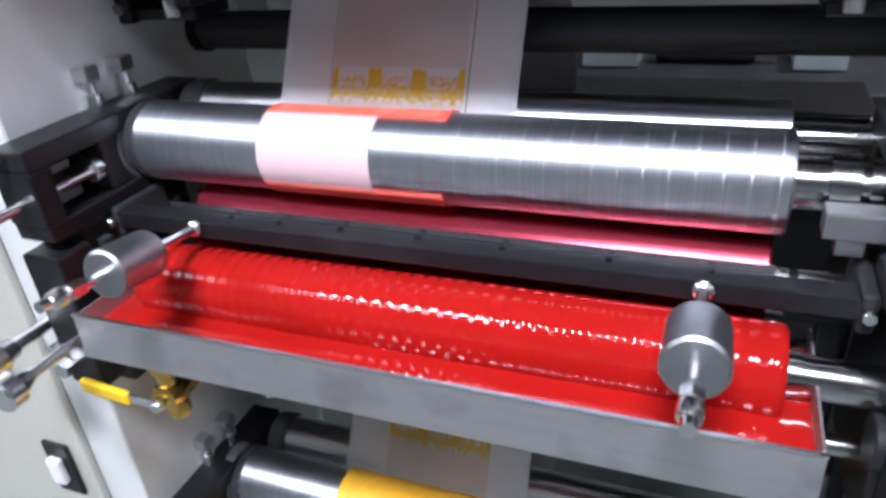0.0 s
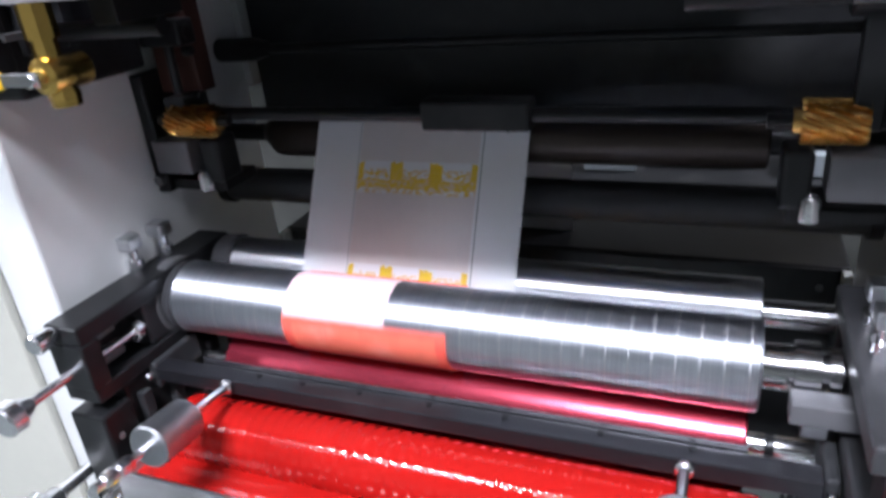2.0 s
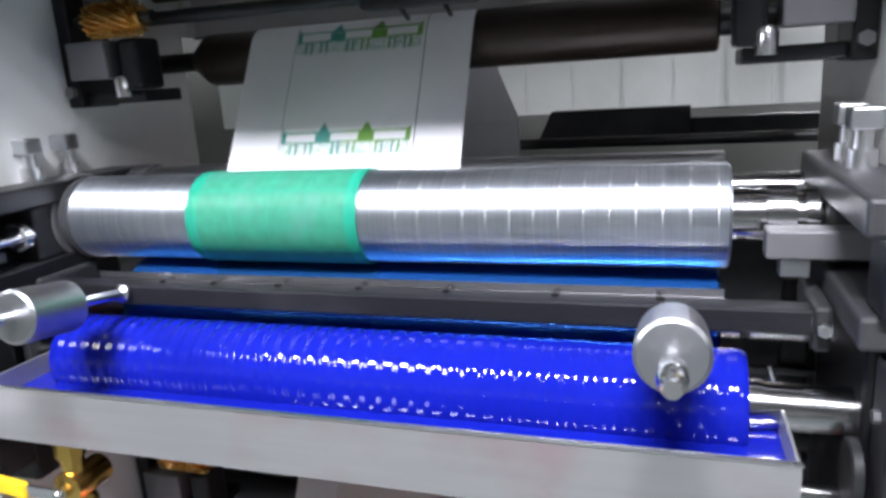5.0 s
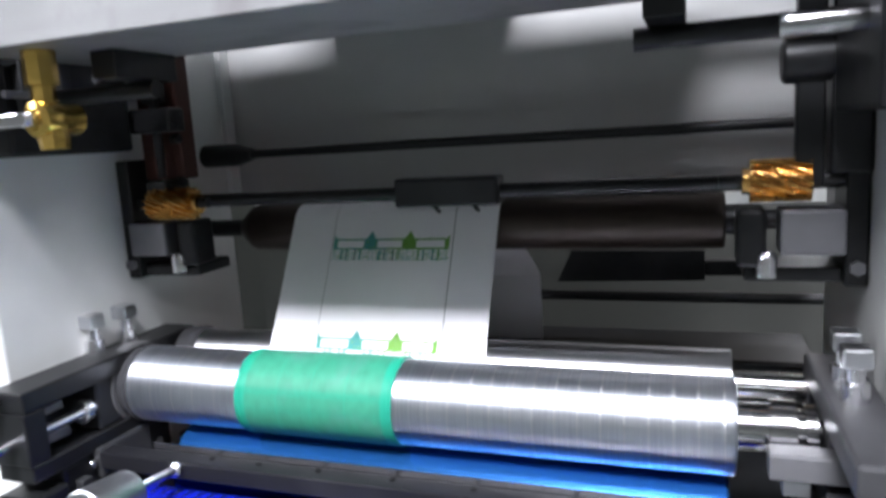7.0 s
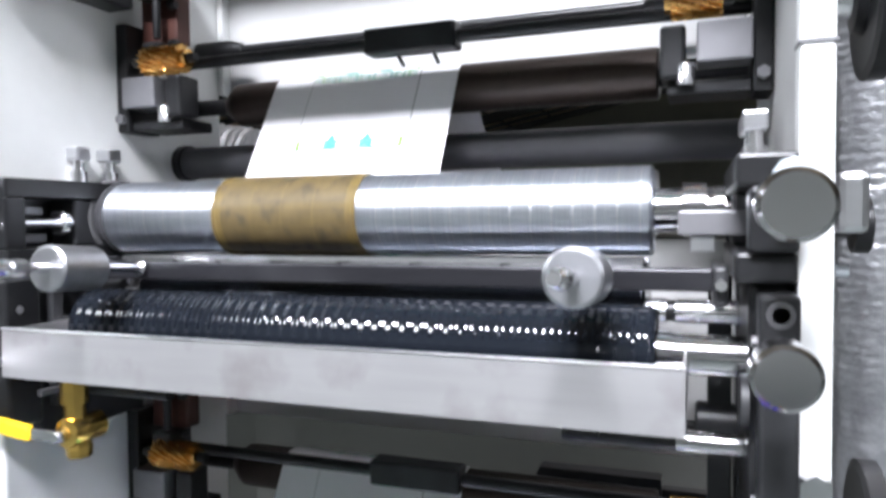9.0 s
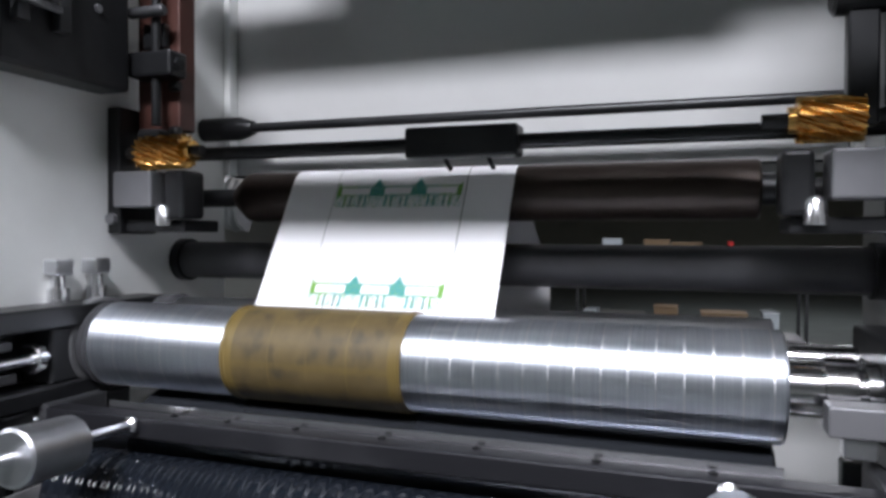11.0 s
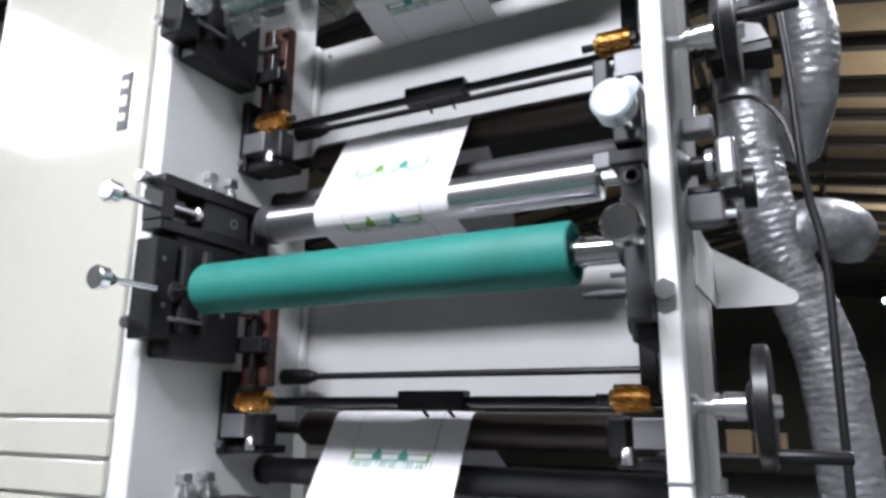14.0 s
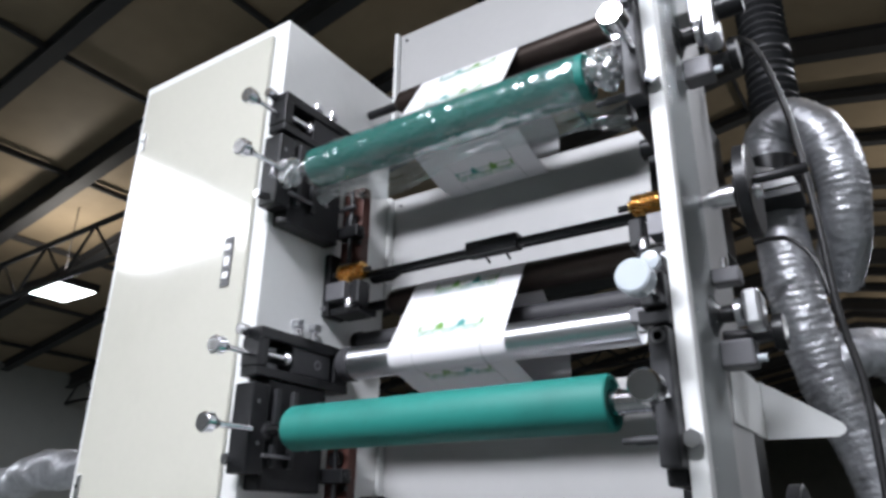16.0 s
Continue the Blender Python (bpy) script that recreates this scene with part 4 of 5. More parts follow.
def bearing_right(k, z):
    x0, x1 = 0.122, XR - 0.0005
    ob = thing("bearing_block", "black slotted bearing block beside the side plate", "bearing block", "bearing blocks", (0, 0, z))
    part("top_rail", cuboid(B(), x0, x1, 0.380, 0.592, -0.050, -0.028, 0.003), M["gunmetal" if k <= 3 else "black"], ob)
    part("bottom_rail", cuboid(B(), x0, x1, 0.380, 0.592, -0.112, -0.092, 0.003), M["gunmetal" if k <= 3 else "black"], ob)
    part("front_post", cuboid(B(), x0 + 0.008, x1, 0.372, 0.405, -0.092, -0.050, 0.003), M["black"], ob)
    part("slide", cuboid(B(), x0 + 0.003, x1, 0.485, 0.545, -0.0915, -0.0505, 0.003), M["gunmetal"], ob)
    part("rear_post", cuboid(B(), x0, x1, 0.555, 0.592, -0.0915, -0.0505, 0.003), M["black"], ob)
    part("bearing_cap", cuboid(B(), 0.085, 0.150, 0.462, 0.483, -0.083, -0.064, 0.0015), M["grey"], ob, "grey milled bearing cap")
    part("cap_foot", cuboid(B(), 0.094, 0.112, 0.466, 0.480, -0.096, -0.0835, 0.001), M["alu"], ob)
    for y in (0.483, 0.522):
        sb = part("square_bolt", cuboid(B(), 0.131, 0.150, y - 0.0095, y + 0.0095, -0.003, 0.0115, 0.002), M["alu"], ob, "square headed steel bolt")
        part("shank", lathe(B(), [(-0.028, 0.0095), (-0.015, 0.0095), (-0.015, 0.0062), (-0.0028, 0.0062)], (0.1405, y, 0), "z", 16), M["chrome"], sb)
    knob_screw(ob, 0.148, 0.292, 0.373, -0.063 if k <= 4 else -0.079, 0.0200, "knob" if k <= 4 else "clear")
    part("wing_knob", lathe(B(), [(0.342, 0.004), (0.344, 0.0115), (0.352, 0.0125), (0.356, 0.008)], (0.153, 0, -0.046), "y", 10), M["clear"], ob, "small pale plastic knob")
    lo = thing("roller_bracket", "black cast bracket carrying the roller shaft", "bracket", "roller brackets", (0, 0, z))
    part("body", cuboid(B(), 0.132, x1, 0.400, 0.540, -0.290, -0.1125, 0.004), M["black"], lo)
    part("rear_plate", cuboid(B(), 0.131, x1, 0.5405, 0.600, -0.335, -0.1135, 0.003), M["black"], lo)
    part("front_guide", cuboid(B(), 0.136, x1, 0.366, 0.399, -0.272, -0.118, 0.003), M["dark"], lo)
    part("screw_hole", lathe(B(), [(0.3655, 0.0085), (0.3635, 0.0085), (0.3635, 0.0055), (0.3655, 0.0055)], (0.148, 0, -0.130), "y", 16), M["grey"], lo)
    part("bearing_boss", lathe(B(), [(0.126, 0.017), (0.127, 0.019), (0.132, 0.019)], (0, 0.402, -0.194), "x", 28), M["dark"], lo)
    knob_screw(lo, 0.152 if k > 4 else 0.143, 0.284, 0.367, -0.198 if k > 4 else -0.1525, 0.0178, "knob")
    if k > 4:
        part("index_pin", lathe(B(), [(0.082, 0.0038), (0.098, 0.0038), (0.098, 0.0055), (0.132, 0.0055)], (0, 0.412, -0.238), "x", 12), M["dark"], lo)
    hex_bolt(lo, 0.170, 0.383, -0.242, "y", 0.0105, 0.007)
    for zz in (-0.150, -0.255):
        hex_bolt(lo, 0.1355, 0.383, zz, "x", 0.0042, 0.003, "grey", "cap_screw")
    ar = thing("hanger_arm", "black vertical steel arm with a lever", "arm", "hanger arms", (0, 0, z))
    part("arm", cuboid(B(), 0.108, 0.128, 0.545, 0.560, -0.345, -0.120, 0.002), M["black"], ar)
    part("boss", lathe(B(), [(0.098, 0.014), (0.100, 0.017), (0.132, 0.017)], (0, 0.552, -0.250), "x", 20), M["black"], ar)
    part("lever", cuboid(B(), 0.080, 0.150, 0.538, 0.545, -0.196, -0.190, 0.001), M["dark"], ar)


def gear_side(x, z, right):
    """Bracket with a block that carries one end of the register shaft."""
    s = 1 if right else -1
    wall = XR - 0.0005 if right else XL + 0.0005
    ob = thing("gear_bracket", "black bracket with a grey steel bearing block", "bracket", "gear brackets", (0, 0, z))
    a, b = sorted((wall, wall - s * 0.016))
    part("plate", cuboid(B(), a, b, 0.548, 0.600, 0.038, 0.165, 0.002), M["black"], ob)
    a, b = sorted((wall - s * 0.0165, x - s * 0.020))
    part("shelf", cuboid(B(), a, b, 0.555, 0.610, 0.040, 0.052, 0.002), M["black"], ob)
    a, b = sorted((wall - s * 0.0165, x + s * 0.005))
    part("block", cuboid(B(), a, b, 0.538, 0.575, 0.064, 0.099, 0.002), M["grey"], ob, "grey milled steel block")
    part("screw", lathe(B(), [(0.046, 0.008), (0.062, 0.008), (0.066, 0.005)], (x - s * 0.004, 0.546, 0), "z", 16), M["chrome"], ob)
    a, b = sorted((x - s * 0.004, x - s * 0.026))
    part("coupling", cuboid(B(), a, b, 0.545, 0.580, 0.0525, 0.100, 0.004), M["black"], ob)
    hex_bolt(ob, wall - s * 0.008, 0.5465, 0.053, "y", 0.0058, 0.004, "grey")


def register_shaft(k, z):
    ob = thing("register_shaft", "black cross shaft with clamp sleeve and bronze helical gears", "shaft", "register shafts", (0, 0.552, z + 0.118))
    part("rod", lathe(B(), [(-0.545, 0.0068), (0.158, 0.0068)], (0, 0.027, 0), seg=20), M["black"], ob)
    bm = B()
    cuboid(bm, -0.233, -0.131, 0.0135, 0.0405, -0.0125, 0.0145, 0.003)
    part("clamp", bm, M["black"], ob, "black clamp sleeve")
    for x in (-0.200, -0.160):
        part("pin", rod(B(), (x, 0.030, -0.012), (x, 0.046, -0.020), 0.0022, 8), M["black"], ob)
    for x in (-0.479, 0.098):
        half = 0.0265 if x < 0 else 0.0215
        gear = part("helical_gear", helical(0.0125, 0.0168, half, 15), M["bronze"], ob, "bronze helical gear")
        gear.matrix_basis = pose(x, 0, 0 if x < 0 else 0.003)
        part("spindle", lathe(B(), [(x - 0.044, 0.0055), (x + 0.044, 0.0055)], seg=14), M["black"], gear).matrix_basis = pose(-x, 0, 0)
        part("hub", lathe(B(), [(x + (0.0265 if x < 0 else -0.027), 0.010), (x + (0.034 if x < 0 else -0.0215), 0.010)], seg=18), M["bronze"], gear).matrix_basis = pose(-x, 0, 0)
    tie = thing("tie_rod", "thin black round rod across the press", "rod", "tie rods", (0, 0.70, z + 0.163))
    part("rod", lathe(B(), [(XL + 0.001, 0.0055), (XR - 0.001, 0.0055)], seg=16), M["black"], tie)
    part("end_boss", lathe(B(), [(XL + 0.001, 0.014), (XL + 0.05, 0.014), (XL + 0.07, 0.008)], seg=16), M["black"], tie)


def helical(r0, r1, half, teeth):
    """A helical gear blank: slanted teeth round the x axis."""
    bm = B()
    seg, steps = teeth * 4, 8
    rings = []
    for j in range(steps + 1):
        x = -half + 2 * half * j / steps
        ring = []
        for i in range(seg):
            r = (r0, r1, r1, r0)[i % 4]
            a = 2 * math.pi * (i + 0.15 * (i % 2)) / seg + x * 26
            ring.append(bm.verts.new((x, r * math.cos(a), r * math.sin(a))))
        rings.append(ring)
    for ra, rb in zip(rings, rings[1:]):
        for i in range(seg):
            bm.faces.new((ra[i], ra[(i + 1) % seg], rb[(i + 1) % seg], rb[i]))
    bm.faces.new(list(reversed(rings[0])))
    bm.faces.new(rings[-1])
    return bm


def guide_rollers(k, z):
    y, dz, r = BRN
    ob = thing("guide_roller", "dark brown anodised guide roller with tapered necks", "roller", "web guide rollers", (0, y, z + dz))
    part("barrel", lathe(B(), [(-0.462, 0.012), (-0.445, 0.0255), (-0.440, r), (0.060, r), (0.062, r - 0.002)], seg=48), M["anodised"], ob)
    part("neck", lathe(B(), [(-0.540, 0.010), (-0.462, 0.010)], seg=20), M["black"], ob)
    part("neck", lathe(B(), [(0.062, 0.014), (0.085, 0.014), (0.085, 0.009), (0.150, 0.009)], seg=20), M["black"], ob)
    SPIN.append((ob, y, z + dz, -360 / TURN_S * 0.0397 / r, 0))
    if k == 3:
        ob = thing("cross_bar", "thin black bar standing on the dryer box", "bar", "cross bars", (0, 0.84, z - 0.042))
        part("bar", lathe(B(), [(XL + 0.02, 0.0065), (XR + 0.10, 0.0065)], seg=20), M["black"], ob)
        for x in (XL + 0.03, -0.25):
            part("post", cuboid(B(), x - 0.006, x + 0.006, -0.006, 0.006, -0.0498, -0.006, 0.001), M["black"], ob)
        gp = thing("equipment_stand", "black stand with a tapered cross blade", "stand", "", (0, 1.01, z))
        bm = B()
        a = [bm.verts.new(p) for p in ((-0.165, 0, -0.062), (0.048, 0, -0.058), (0.048, 0, -0.014), (-0.142, 0, -0.014))]
        b = [bm.verts.new(v.co + Vector((0, 0.03, 0))) for v in a]
        bm.faces.new(a)
        bm.faces.new(b)
        for i in range(4):
            bm.faces.new((a[i], a[(i + 1) % 4], b[(i + 1) % 4], b[i]))
        part("blade", bm, M["black"], gp)
        part("bar", cuboid(B(), 0.0482, 0.235, 0.004, 0.026, -0.052, -0.030, 0.002), M["black"], gp)
        part("post", rod(B(), (0.222, 0.015, -z), (0.222, 0.015, -0.0522), 0.010, 14), M["black"], gp)
    else:
        ob = thing("cross_bar", "matt black cross tube between the frames", "bar", "cross bars", (0, 0.66, z + 0.009))
        part("tube", lathe(B(), [(XL + 0.012, 0.0205), (XR - 0.012, 0.0205)], seg=32), M["rubberblack"], ob)
        for x0, x1 in ((XL + 0.001, XL + 0.0118), (XR - 0.0118, XR - 0.001)):
            part("end_flange", lathe(B(), [(x0, 0.024), (x1, 0.024)], seg=28), M["black"], ob)


def dryer(k, z):
    ob = thing("dryer_box", "dryer box with a dark front panel behind the web" if k <= 2 else "white painted dryer box behind the web", "dryer", "dryer boxes", (0, 0, z))
    # the two lowest front panels are darker and reach further down
    part("front_panel", cuboid(B(), XL + 0.012, XR - 0.012, 0.750, 0.753, 0.052 if k <= 2 else 0.112, 0.366, 0.001), M["dark" if k <= 2 else "panel"], ob)
    part("housing", cuboid(B(), XL + 0.002, XR - 0.002, 0.7535, 0.870, 0.110, 0.368, 0.003), M["black"], ob, "black steel housing")
    part("side_flange", cuboid(B(), XL + 0.0015, XL + 0.0105, 0.735, 0.7535, 0.112, 0.366, 0.001), M["paint"], ob)
    part("side_flange", cuboid(B(), XR - 0.0105, XR - 0.0015, 0.735, 0.7535, 0.112, 0.366, 0.001), M["paint"], ob)
    hex_bolt(ob, XL + 0.03, 0.748, 0.345, "y", 0.004, 0.002, "grey", "screw")
    hex_bolt(ob, XR - 0.03, 0.748, 0.345, "y", 0.004, 0.002, "grey", "screw")


# ---- the paper web ----


def arc(y, z, r, a0, a1, n):
    """Points on a circle; angle 0 faces the front, 90 is up."""
    return [(y - r * math.cos(radians(a0 + (a1 - a0) * i / n)), z + r * math.sin(radians(a0 + (a1 - a0) * i / n))) for i in range(n + 1)]


RETURN = 0.8055


def loop_points():
    """The closed way of the web round one print unit, as (y, z)."""
    r0, r1 = IMP[2] + 0.0003, BRN[2] + 0.0003
    dy, dz = BRN[0] - IMP[0], BRN[1] - IMP[1]
    tilt = math.degrees(math.atan2(dy, dz) + math.asin((r0 - r1) / math.hypot(dy, dz)))
    front = arc(IMP[0], IMP[1], r0, -100, tilt, 22)
    over = arc(BRN[0], BRN[1], r1, tilt, 130, 16)
    return [(0.80, -0.135), (0.70, -0.125)] + front + over + [(0.72, 0.0450), (RETURN - 0.01, 0.0), (RETURN, -0.010), (RETURN, -0.150), (RETURN - 0.01, -0.160)]


LOOP = [Vector(p) for p in loop_points()]
ALONG = [0.0]
for a, b in zip(LOOP, LOOP[1:] + LOOP[:1]):
    ALONG.append(ALONG[-1] + (b - a).length)
LENGTH = ALONG[-1]
ROWS_OF_PRINT = 8
STEP = LENGTH / ROWS_OF_PRINT
SPEED = STEP / (TURN_S / 2)


def on_loop(s):
    """Place and direction of the web, s metres along the loop."""
    s %= LENGTH
    for i, (a, b) in enumerate(zip(ALONG, ALONG[1:])):
        if s <= b:
            p, q = LOOP[i], LOOP[(i + 1) % len(LOOP)]
            d = (q - p).normalized()
            return p + d * (s - a), d
    return LOOP[0], (LOOP[1] - LOOP[0]).normalized()


def print_pose(s, z):
    p, d = on_loop(s)
    return pose(0, p.x, z + p.y, math.degrees(math.atan2(d.y, d.x)), 0, 0)


CELLS = [-0.326, -0.2825, -0.239, -0.1955]


def print_face(k, x, u):
    """The ink at x and u millimetres on a printed row: an index into its materials, 0 is bare paper."""
    n = noise.noise(Vector((x * 0.23 + k, u * 0.41, k * 3.7)))
    m = noise.noise(Vector((x * 0.7, u * 0.9, 9.1 + k)))
    near = min(range(4), key=lambda c: abs(x - 44 * c))
    off = abs(x - 44 * near)
    if k <= 2:
        half = 7.5 if near in (1, 2) else 6
        if u > -3:
            if off < half and u < 15 + 3 * n:
                return 1 if m > -0.45 else 2
            return 1 if n > 0.15 and u < 6 else (2 if n > -0.15 and u < 9 else 0)
        if u > -12:
            return 1 if n + m * 0.6 > -0.12 else 2
        return 1 if n > 0.25 else (2 if n > -0.1 else 0)
    tab = ((2, 2, 1, 1), (1, 2, 2, 1), (1, 1, 2, 1))[k % 3][near]
    broad = near in (1, 2)
    half = 8.0 if broad else 5.0
    if -4 <= u <= 7:
        if off < half:
            return tab if m > -0.35 else 3
        if u > 5.2 or u < -2.2:
            return tab if m > -0.15 else 3
        return 0
    if u > 7:
        lean = 0.0 if broad else (0.5 if near == 3 else -0.3) * (u - 7)
        if abs(x - 44 * near - lean) < half * 0.75 * (16 - u) / 9:
            return tab
        return 3 if m > 0.45 and u < 12 else 0
    if abs(off - 11) < 1.2:
        return tab if m > -0.25 else 4
    if abs(off - 17) < 0.8:
        return 5 if m > 0.05 else 4
    return (4 if n > 0 else 3) if m > 0.12 else 0


def print_meshes(k):
    """Three strips of one printed row, from its foot to its head; one small face for each printed dot."""
    mats = [M["paper"], M["p_yellow"], M["p_peach"]] if k <= 2 else [M["paper"], M["p_green"], M["p_teal"], M["p_pale"], M["p_mix"], M["p_line"]]
    out = []
    for name, base in (("print_foot", -11), ("print_body", 0), ("print_head", 11)):
        bm = B()
        grid = [[bm.verts.new((CELLS[0] + 0.001 * i * (CELLS[3] - CELLS[0]) / 0.132, 0.001 * (j - 5.5), 0.0005)) for i in range(133)] for j in range(12)]
        for j in range(11):
            for i in range(132):
                bm.faces.new((grid[j][i], grid[j][i + 1], grid[j + 1][i + 1], grid[j + 1][i])).material_index = print_face(k, i + 0.5, base + j - 5)
        out.append(mesh_of(name, bm, mats))
    return out


# where a printed row stands at the start, from rows seen at the given seconds
FIRST = {k: s - 0.012 - SPEED * t for k, s, t in ((1, 0.36, 0.0), (2, 0.331, 0.0), (3, 0.364, 4.0), (4, 0.368, 12.5), (5, 0.289, 15.5), (6, 0.40, 15.5))}


def paper_web(k, z):
    ob = thing("paper_web", "white label paper web running up over the rollers", "paper web", "webs of paper", (0, 0, z))
    start = ALONG[0]
    bm = B()
    pts = LOOP + LOOP[:1]
    rows = [[bm.verts.new((x, p.x, p.y)) for x in WEB_X] for p in pts]
    for a, b in zip(rows, rows[1:]):
        bm.faces.new((a[0], a[1], b[1], b[0])).smooth = True
    part("sheet", bm, M["paper"], ob)
    if k >= 2:
        for x in (CELLS[0] - 0.002, CELLS[3] + 0.003):
            bm = B()
            rows = []
            for a, b in zip(pts, pts[1:]):
                d = (b - a).normalized()
                n = Vector((-d.y, d.x)) * 0.0002
                vs = [bm.verts.new((xx, (p + n).x, (p + n).y)) for p in (a, b) for xx in (x, x + (0.0009 if x > -0.25 else 0.0005))]
                bm.faces.new((vs[0], vs[1], vs[3], vs[2]))
            bmesh.ops.remove_doubles(bm, verts=bm.verts, dist=0.0003)
            part("die_cut_line", bm, M["p_line"], ob, "thin dark die line")
    if k <= 2:
        bm = B()
        for a, b in zip(pts, pts[1:]):
            n = Vector((-(b - a).y, (b - a).x)).normalized() * 0.0001
            vs = [bm.verts.new((xx, (p + n).x, (p + n).y)) for p in (a, b) for xx in (CELLS[0], CELLS[3])]
            bm.faces.new((vs[0], vs[1], vs[3], vs[2]))
        bmesh.ops.remove_doubles(bm, verts=bm.verts, dist=0.0004)
        part("tinted_band", bm, M["tint"], ob, "faint peach printed background")
    meshes = print_meshes(k)
    for n in range(ROWS_OF_PRINT):
        for mesh, off in zip(meshes, (-0.011, 0.0, 0.011)):
            st = new("printed_strip", mesh)
            st["unit"] = k
            tagged(st, ("yellow print on white label paper" if k <= 2 else "green and teal print on white label paper"), "print", f"printed rows of unit {('one', 'two', 'three', 'four', 'five', 'six')[k - 1]}")
            PRINTS.append((st, z, FIRST[k] + n * STEP + off, 0.05 if k >= 5 else 0.1))


for k in range(1, 7):
    z = level(k)
    impression(k, z)
    fountain(k, z)
    if k <= 4:
        plate_cylinder(k, z)
        anilox(k, z)
        ink_tray(k, z)
        doctor_bar(k, z)
        weight(-0.408, z, -4 if k == 4 else -9, 4)
        weight(0.016 if k == 2 else 0.028, z, -4 if k == 4 else -9)
    bearing_left(k, z)
    bearing_right(k, z)
    if k < 6:
        gear_side(-0.480, z, False)
        gear_side(0.093, z, True)
        register_shaft(k, z)
    guide_rollers(k, z)
    dryer(k, z)
    paper_web(k, z)

# ---- outside the side plate: drives, hoses and cable ----


def drive_hub(k, z):
    ob = thing("drive_hub", "chrome drive stub with a black hand disc", "drive hub", "drive hubs", (XR + 0.0065, 0.570, z + 0.112))
    part("stub", lathe(B(), [(0, 0.0095), (0.018, 0.0095), (0.018, 0.015), (0.026, 0.015), (0.026, 0.0125), (0.030, 0.0125), (0.030, 0.0165), (0.052, 0.0165)], seg=28), M["chrome"], ob)
    part("flange", lathe(B(), [(0.052, 0.016), (0.054, 0.026), (0.060, 0.030), (0.062, 0.030)], seg=36), M["black"], ob)
    part("disc", lathe(B(), [(0.062, 0.060), (0.064, 0.068), (0.078, 0.068), (0.080, 0.064), (0.080, 0.024)], seg=48), M["black"], ob, "black plastic hand disc")
    part("hub_cap", lathe(B(), [(0.080, 0.014), (0.088, 0.012)], seg=20), M["chrome"], ob)
    part("handle", lathe(B(), [(0.080, 0.0075), (0.148, 0.0075), (0.150, 0.0060)], (0, -0.012, 0.012 if k > 4 else -0.052), seg=18), M["black"], ob, "black crank handle")
    lo = thing("bearing_housing", "black stub shaft with a bright steel clamp block", "bearing housing", "bearing housings", (XR + 0.0065, 0.575, z - 0.058))
    part("cone", lathe(B(), [(0, 0.030), (0.006, 0.019), (0.012, 0.012), (0.030, 0.012)], seg=24), M["black"], lo)
    part("nut", lathe(B(), [(0.030, 0.018), (0.031, 0.0195), (0.038, 0.0195), (0.039, 0.018)], seg=20), M["alu"], lo)
    part("spacer", lathe(B(), [(0.039, 0.011), (0.042, 0.011)], seg=20), M["black"], lo)
    part("clamp_block", cuboid(B(), 0.042, 0.066, -0.024, 0.024, -0.026, 0.026, 0.006), M["alu"], lo, "bright machined clamp block")
    part("gear", lathe(B(), [(0.066, 0.024), (0.067, 0.026), (0.080, 0.026), (0.081, 0.024)], (0, 0.055, -0.020), seg=22), M["black"], lo)
    part("gear_shaft", lathe(B(), [(0.000, 0.011), (0.066, 0.011)], (0, 0.055, -0.020), seg=16), M["gunmetal"], lo)
    part("lower_block", cuboid(B(), 0.0005, 0.046, 0.004, 0.040, -0.072, -0.034, 0.004), M["grey"], lo, "pale machined lower block")
    part("foot_screw", lathe(B(), [(0.046, 0.006), (0.058, 0.006)], (0, 0.02, -0.060), seg=12), M["clear"], lo)
    part("upper_block", cuboid(B(), 0.0005, 0.040, 0.010, 0.040, 0.048, 0.072, 0.004), M["grey"], lo)
    part("set_screw", lathe(B(), [(0.072, 0.0045), (0.090, 0.0045)], (0.018, 0.026, 0), "z", 12), M["chrome"], lo)


for k in range(2, 7):
    drive_hub(k, level(k))

sh = thing("shelf_bracket", "white painted sheet steel shelf bracket", "bracket")
bm = B()
a = [bm.verts.new(p) for p in ((XR + 0.0068, 0.84, 2.342), (0.270, 0.84, 2.342), (0.279, 0.84, 2.346), (0.282, 0.84, 2.354), (0.278, 0.84, 2.362), (0.235, 0.84, 2.392), (XR + 0.0068, 0.84, 2.436))]
b = [bm.verts.new(v.co + Vector((0, 0.003, 0))) for v in a]
bm.faces.new(a)
bm.faces.new(b)
for i in range(7):
    bm.faces.new((a[i], a[(i + 1) % 7], b[(i + 1) % 7], b[i]))
part("gusset", bm, M["paint"], sh)
part("web_plate", cuboid(B(), XR + 0.0065, XR + 0.0095, 0.62, 0.838, 2.342, 2.43, 0.001), M["paint"], sh)

ho = thing("exhaust_hose", "crinkled silver foil exhaust hose with a branch", "hose", "exhaust hoses")
part("main", sweep(B(), [(0.330, 1.03, 0.75), (0.328, 1.01, 1.6), (0.325, 0.99, 2.10), (0.306, 0.98, 2.30), (0.256, 0.965, 2.46), (0.232, 0.95, 2.62), (0.225, 0.95, 2.80)], 0.047, 36, 0.0004, 0.013), M["hose"], ho)
part("branch", sweep(B(), [(0.262, 0.97, 2.45), (0.302, 0.98, 2.490), (0.340, 1.00, 2.496), (0.366, 1.04, 2.490), (0.370, 1.10, 2.485)], 0.042, 36, 0.0004, 0.013), M["hose"], ho)
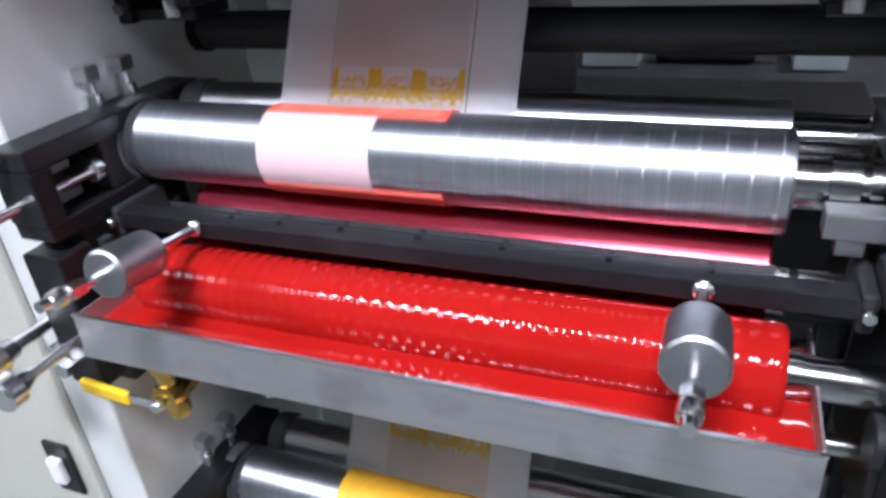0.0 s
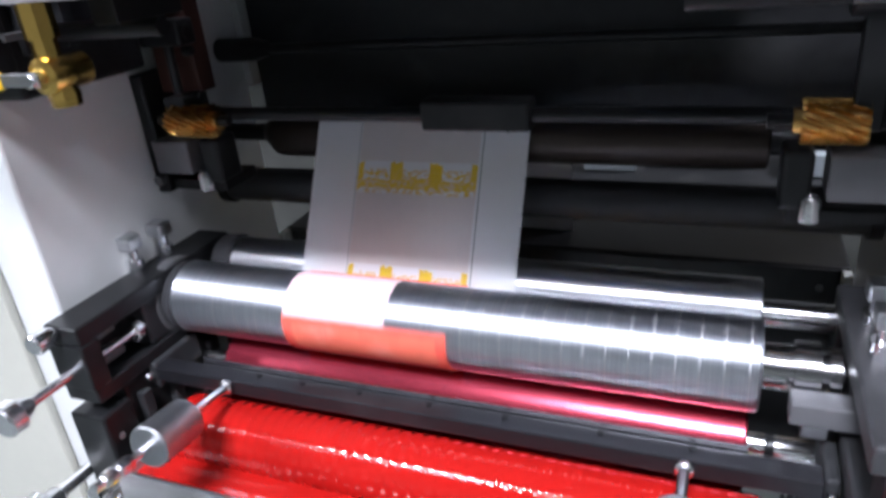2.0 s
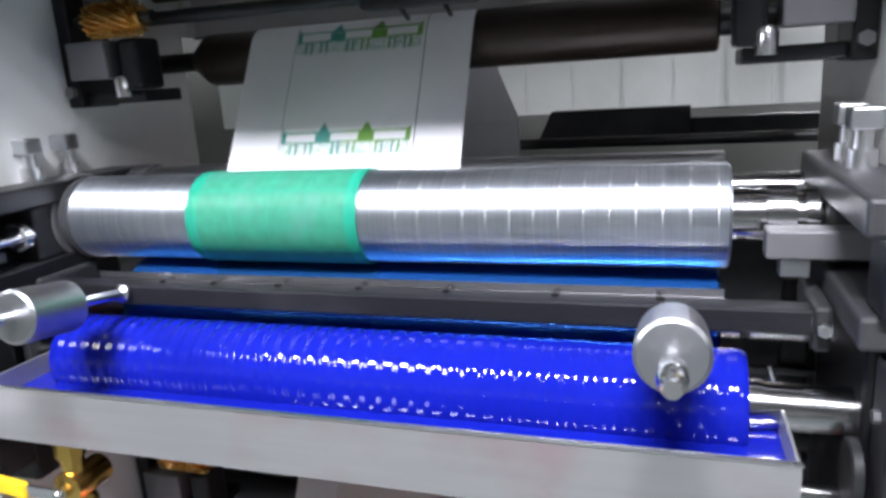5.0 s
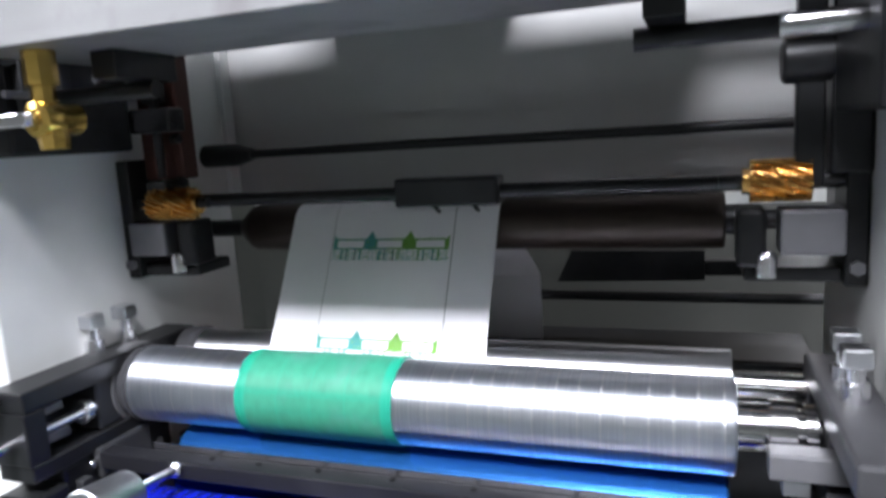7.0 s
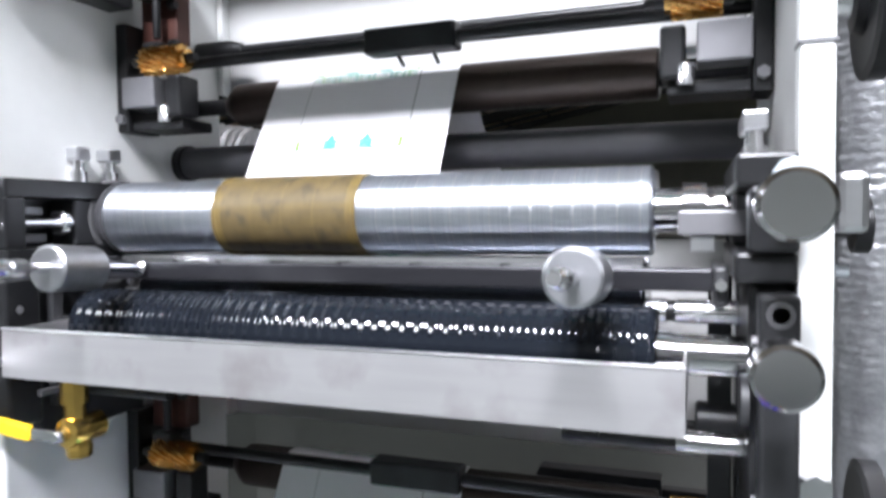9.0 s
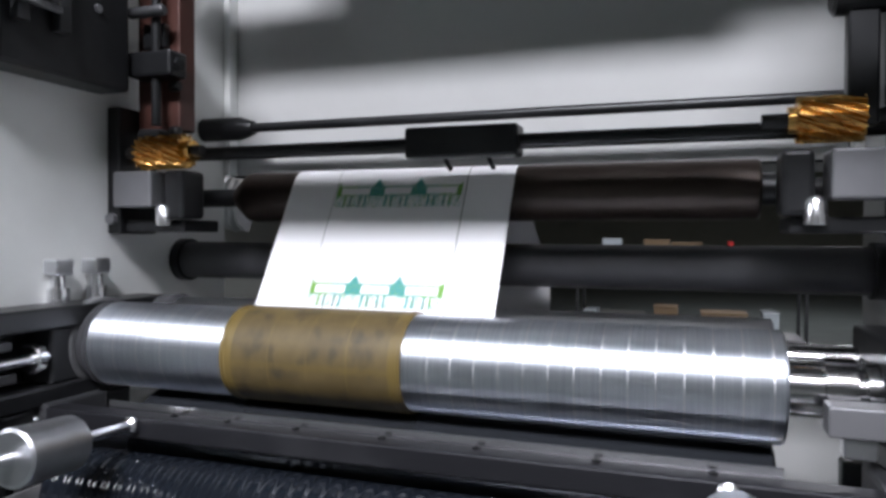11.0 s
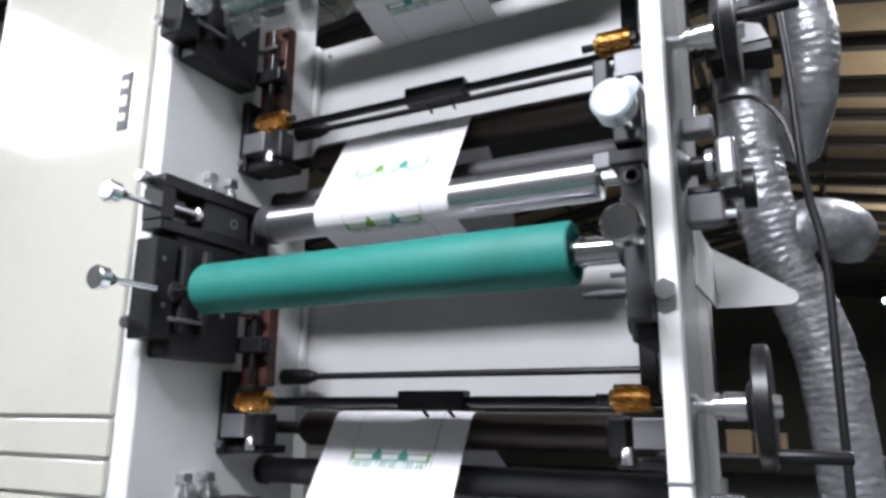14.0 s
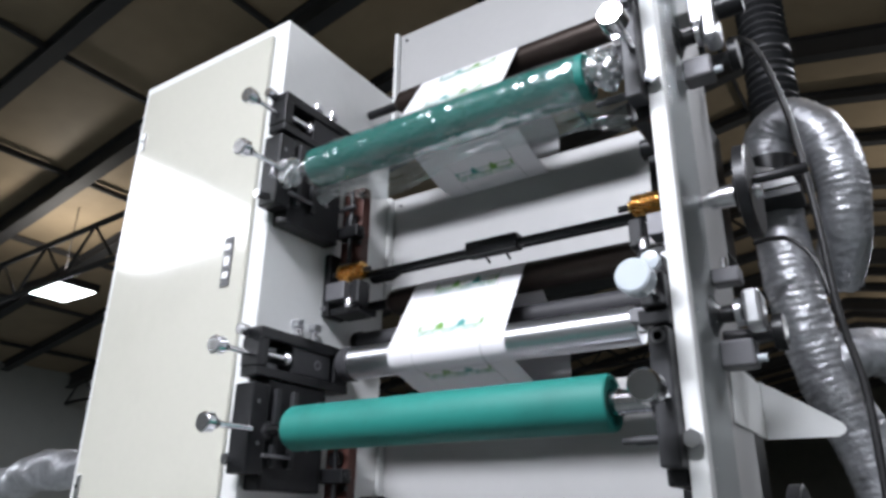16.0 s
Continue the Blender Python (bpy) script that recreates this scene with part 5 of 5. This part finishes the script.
for piece in ho.children:
    for v in piece.data.vertices:
        v.co += 0.0025 * noise.noise_vector(v.co * 22) + 0.0014 * noise.noise_vector(v.co * 60) + 0.0022 * noise.noise_vector(v.co * 140)
lp = thing("exhaust_hose", "large silver foil hose bent in a loop", "hose", "exhaust hoses")
part("loop", sweep(B(), [(0.225, 0.97, 2.86), (0.232, 0.965, 2.930), (0.276, 0.96, 2.958), (0.322, 0.96, 2.915), (0.342, 0.97, 2.82), (0.330, 1.0, 2.73), (0.297, 1.08, 2.66)], 0.045, 36, 0.0004, 0.013), M["hose"], lp)
for v in lp.children[0].data.vertices:
    v.co += 0.0025 * noise.noise_vector(v.co * 22) + 0.0014 * noise.noise_vector(v.co * 60) + 0.0022 * noise.noise_vector(v.co * 140)
part("hose_clamp", lathe(B(), [(2.868, 0.047), (2.868, 0.0495), (2.880, 0.0495), (2.880, 0.047)], (0.226, 0.969, 0), "z", 32), M["alu"], lp, "bright band clamp")
vh = thing("exhaust_hose", "dark ribbed hose hanging from the roof", "hose", "exhaust hoses")
part("hose", sweep(B(), [(0.25, 1.02, 2.98), (0.252, 1.03, 3.3), (0.26, 1.06, 3.9), (0.3, 1.2, 5.5), (0.3, 1.3, 7.3)], 0.046, 16, 0.005, 0.020), M["dark"], vh)
part("hose_clamp", lathe(B(), [(2.985, 0.050), (2.985, 0.053), (2.997, 0.053), (2.997, 0.050)], (0.25, 1.021, 0), "z", 32), M["alu"], vh, "bright band clamp")
vb = thing("hose_valve", "black damper box with a white face plate", "valve")
part("box", cuboid(B(), 0.185, 0.282, 0.845, 0.92, 2.755, 2.772, 0.002), M["black"], vb)
bm = B()
a = [bm.verts.new(p) for p in ((0.190, 0.842, 2.774), (0.278, 0.842, 2.774), (0.268, 0.842, 2.800), (0.190, 0.842, 2.832))]
b = [bm.verts.new(v.co + Vector((0, 0.02, 0))) for v in a]
bm.faces.new(a)
bm.faces.new(b)
for i in range(4):
    bm.faces.new((a[i], a[(i + 1) % 4], b[(i + 1) % 4], b[i]))
part("face_plate", bm, M["paper"], vb, "white face plate")
part("ring", lathe(B(), [(2.80, 0.048), (2.80, 0.054), (2.87, 0.054), (2.87, 0.048)], (0.226, 0.95, 0), "z", 28), M["black"], vb)
cb = thing("black_cable", "black cable hanging down beside the hoses", "cable", "cables")
part("sheath", sweep(B(), [(0.215, 0.78, 3.06), (0.25, 0.80, 3.05), (0.285, 0.80, 2.90), (0.300, 0.80, 2.70), (0.305, 0.80, 2.52), (0.320, 0.80, 2.40), (0.318, 0.80, 2.20), (0.315, 0.82, 1.8), (0.31, 0.85, 1.0), (0.31, 0.86, 0.007)], 0.0062, 10, 0, 0.02), M["cable"], cb)
cb = thing("black_cable", "thin black cable clipped to the damper", "cable", "cables")
part("sheath", sweep(B(), [(0.200, 0.80, 2.66), (0.245, 0.82, 2.668), (0.285, 0.82, 2.62), (0.303, 0.81, 2.52)], 0.004, 8, 0, 0.02), M["cable"], cb)
sn = thing("sensor_unit", "bright sensor block with a black motor", "sensor", "")
part("block", cuboid(B(), XR + 0.0304, XR + 0.0702, 0.56, 0.61, 2.955, 3.03, 0.004), M["alu"], sn)
part("motor", lathe(B(), [(XR + 0.0704, 0.018), (XR + 0.110, 0.018)], (0, 0.585, 2.985), "x", 20), M["black"], sn)
part("bracket", cuboid(B(), XR + 0.0065, XR + 0.0302, 0.565, 0.605, 2.985, 3.045, 0.003), M["paint"], sn)
gd = thing("drive_guard", "clear acrylic guard beside the side plate", "guard")
pane = part("pane", cuboid(B(), XR + 0.016, XR + 0.019, 0.43, 0.54, 2.10, 3.10, 0.001), M["acrylic"], gd)
pane.visible_shadow = False
part("standoff", lathe(B(), [(XR + 0.0065, 0.005), (XR + 0.0158, 0.005)], (0, 0.45, 2.46), "x", 12), M["chrome"], gd)
part("standoff", lathe(B(), [(XR + 0.0065, 0.005), (XR + 0.0158, 0.005)], (0, 0.52, 2.20), "x", 12), M["chrome"], gd)


def motions():
    """Everything that turns or travels while the press runs."""
    for ob, y, z, speed, start in SPIN:
        n = 160
        walk(ob, [(i * 0.1, pose(0, y, z, start + speed * i * 0.1, 0, 0)) for i in range(n + 1)])
    for st, z, s, dt in PRINTS:
        n = round(16 / dt)
        walk(st, [(i * dt, print_pose(s + SPEED * i * dt, z)) for i in range(n + 1)])


motions()
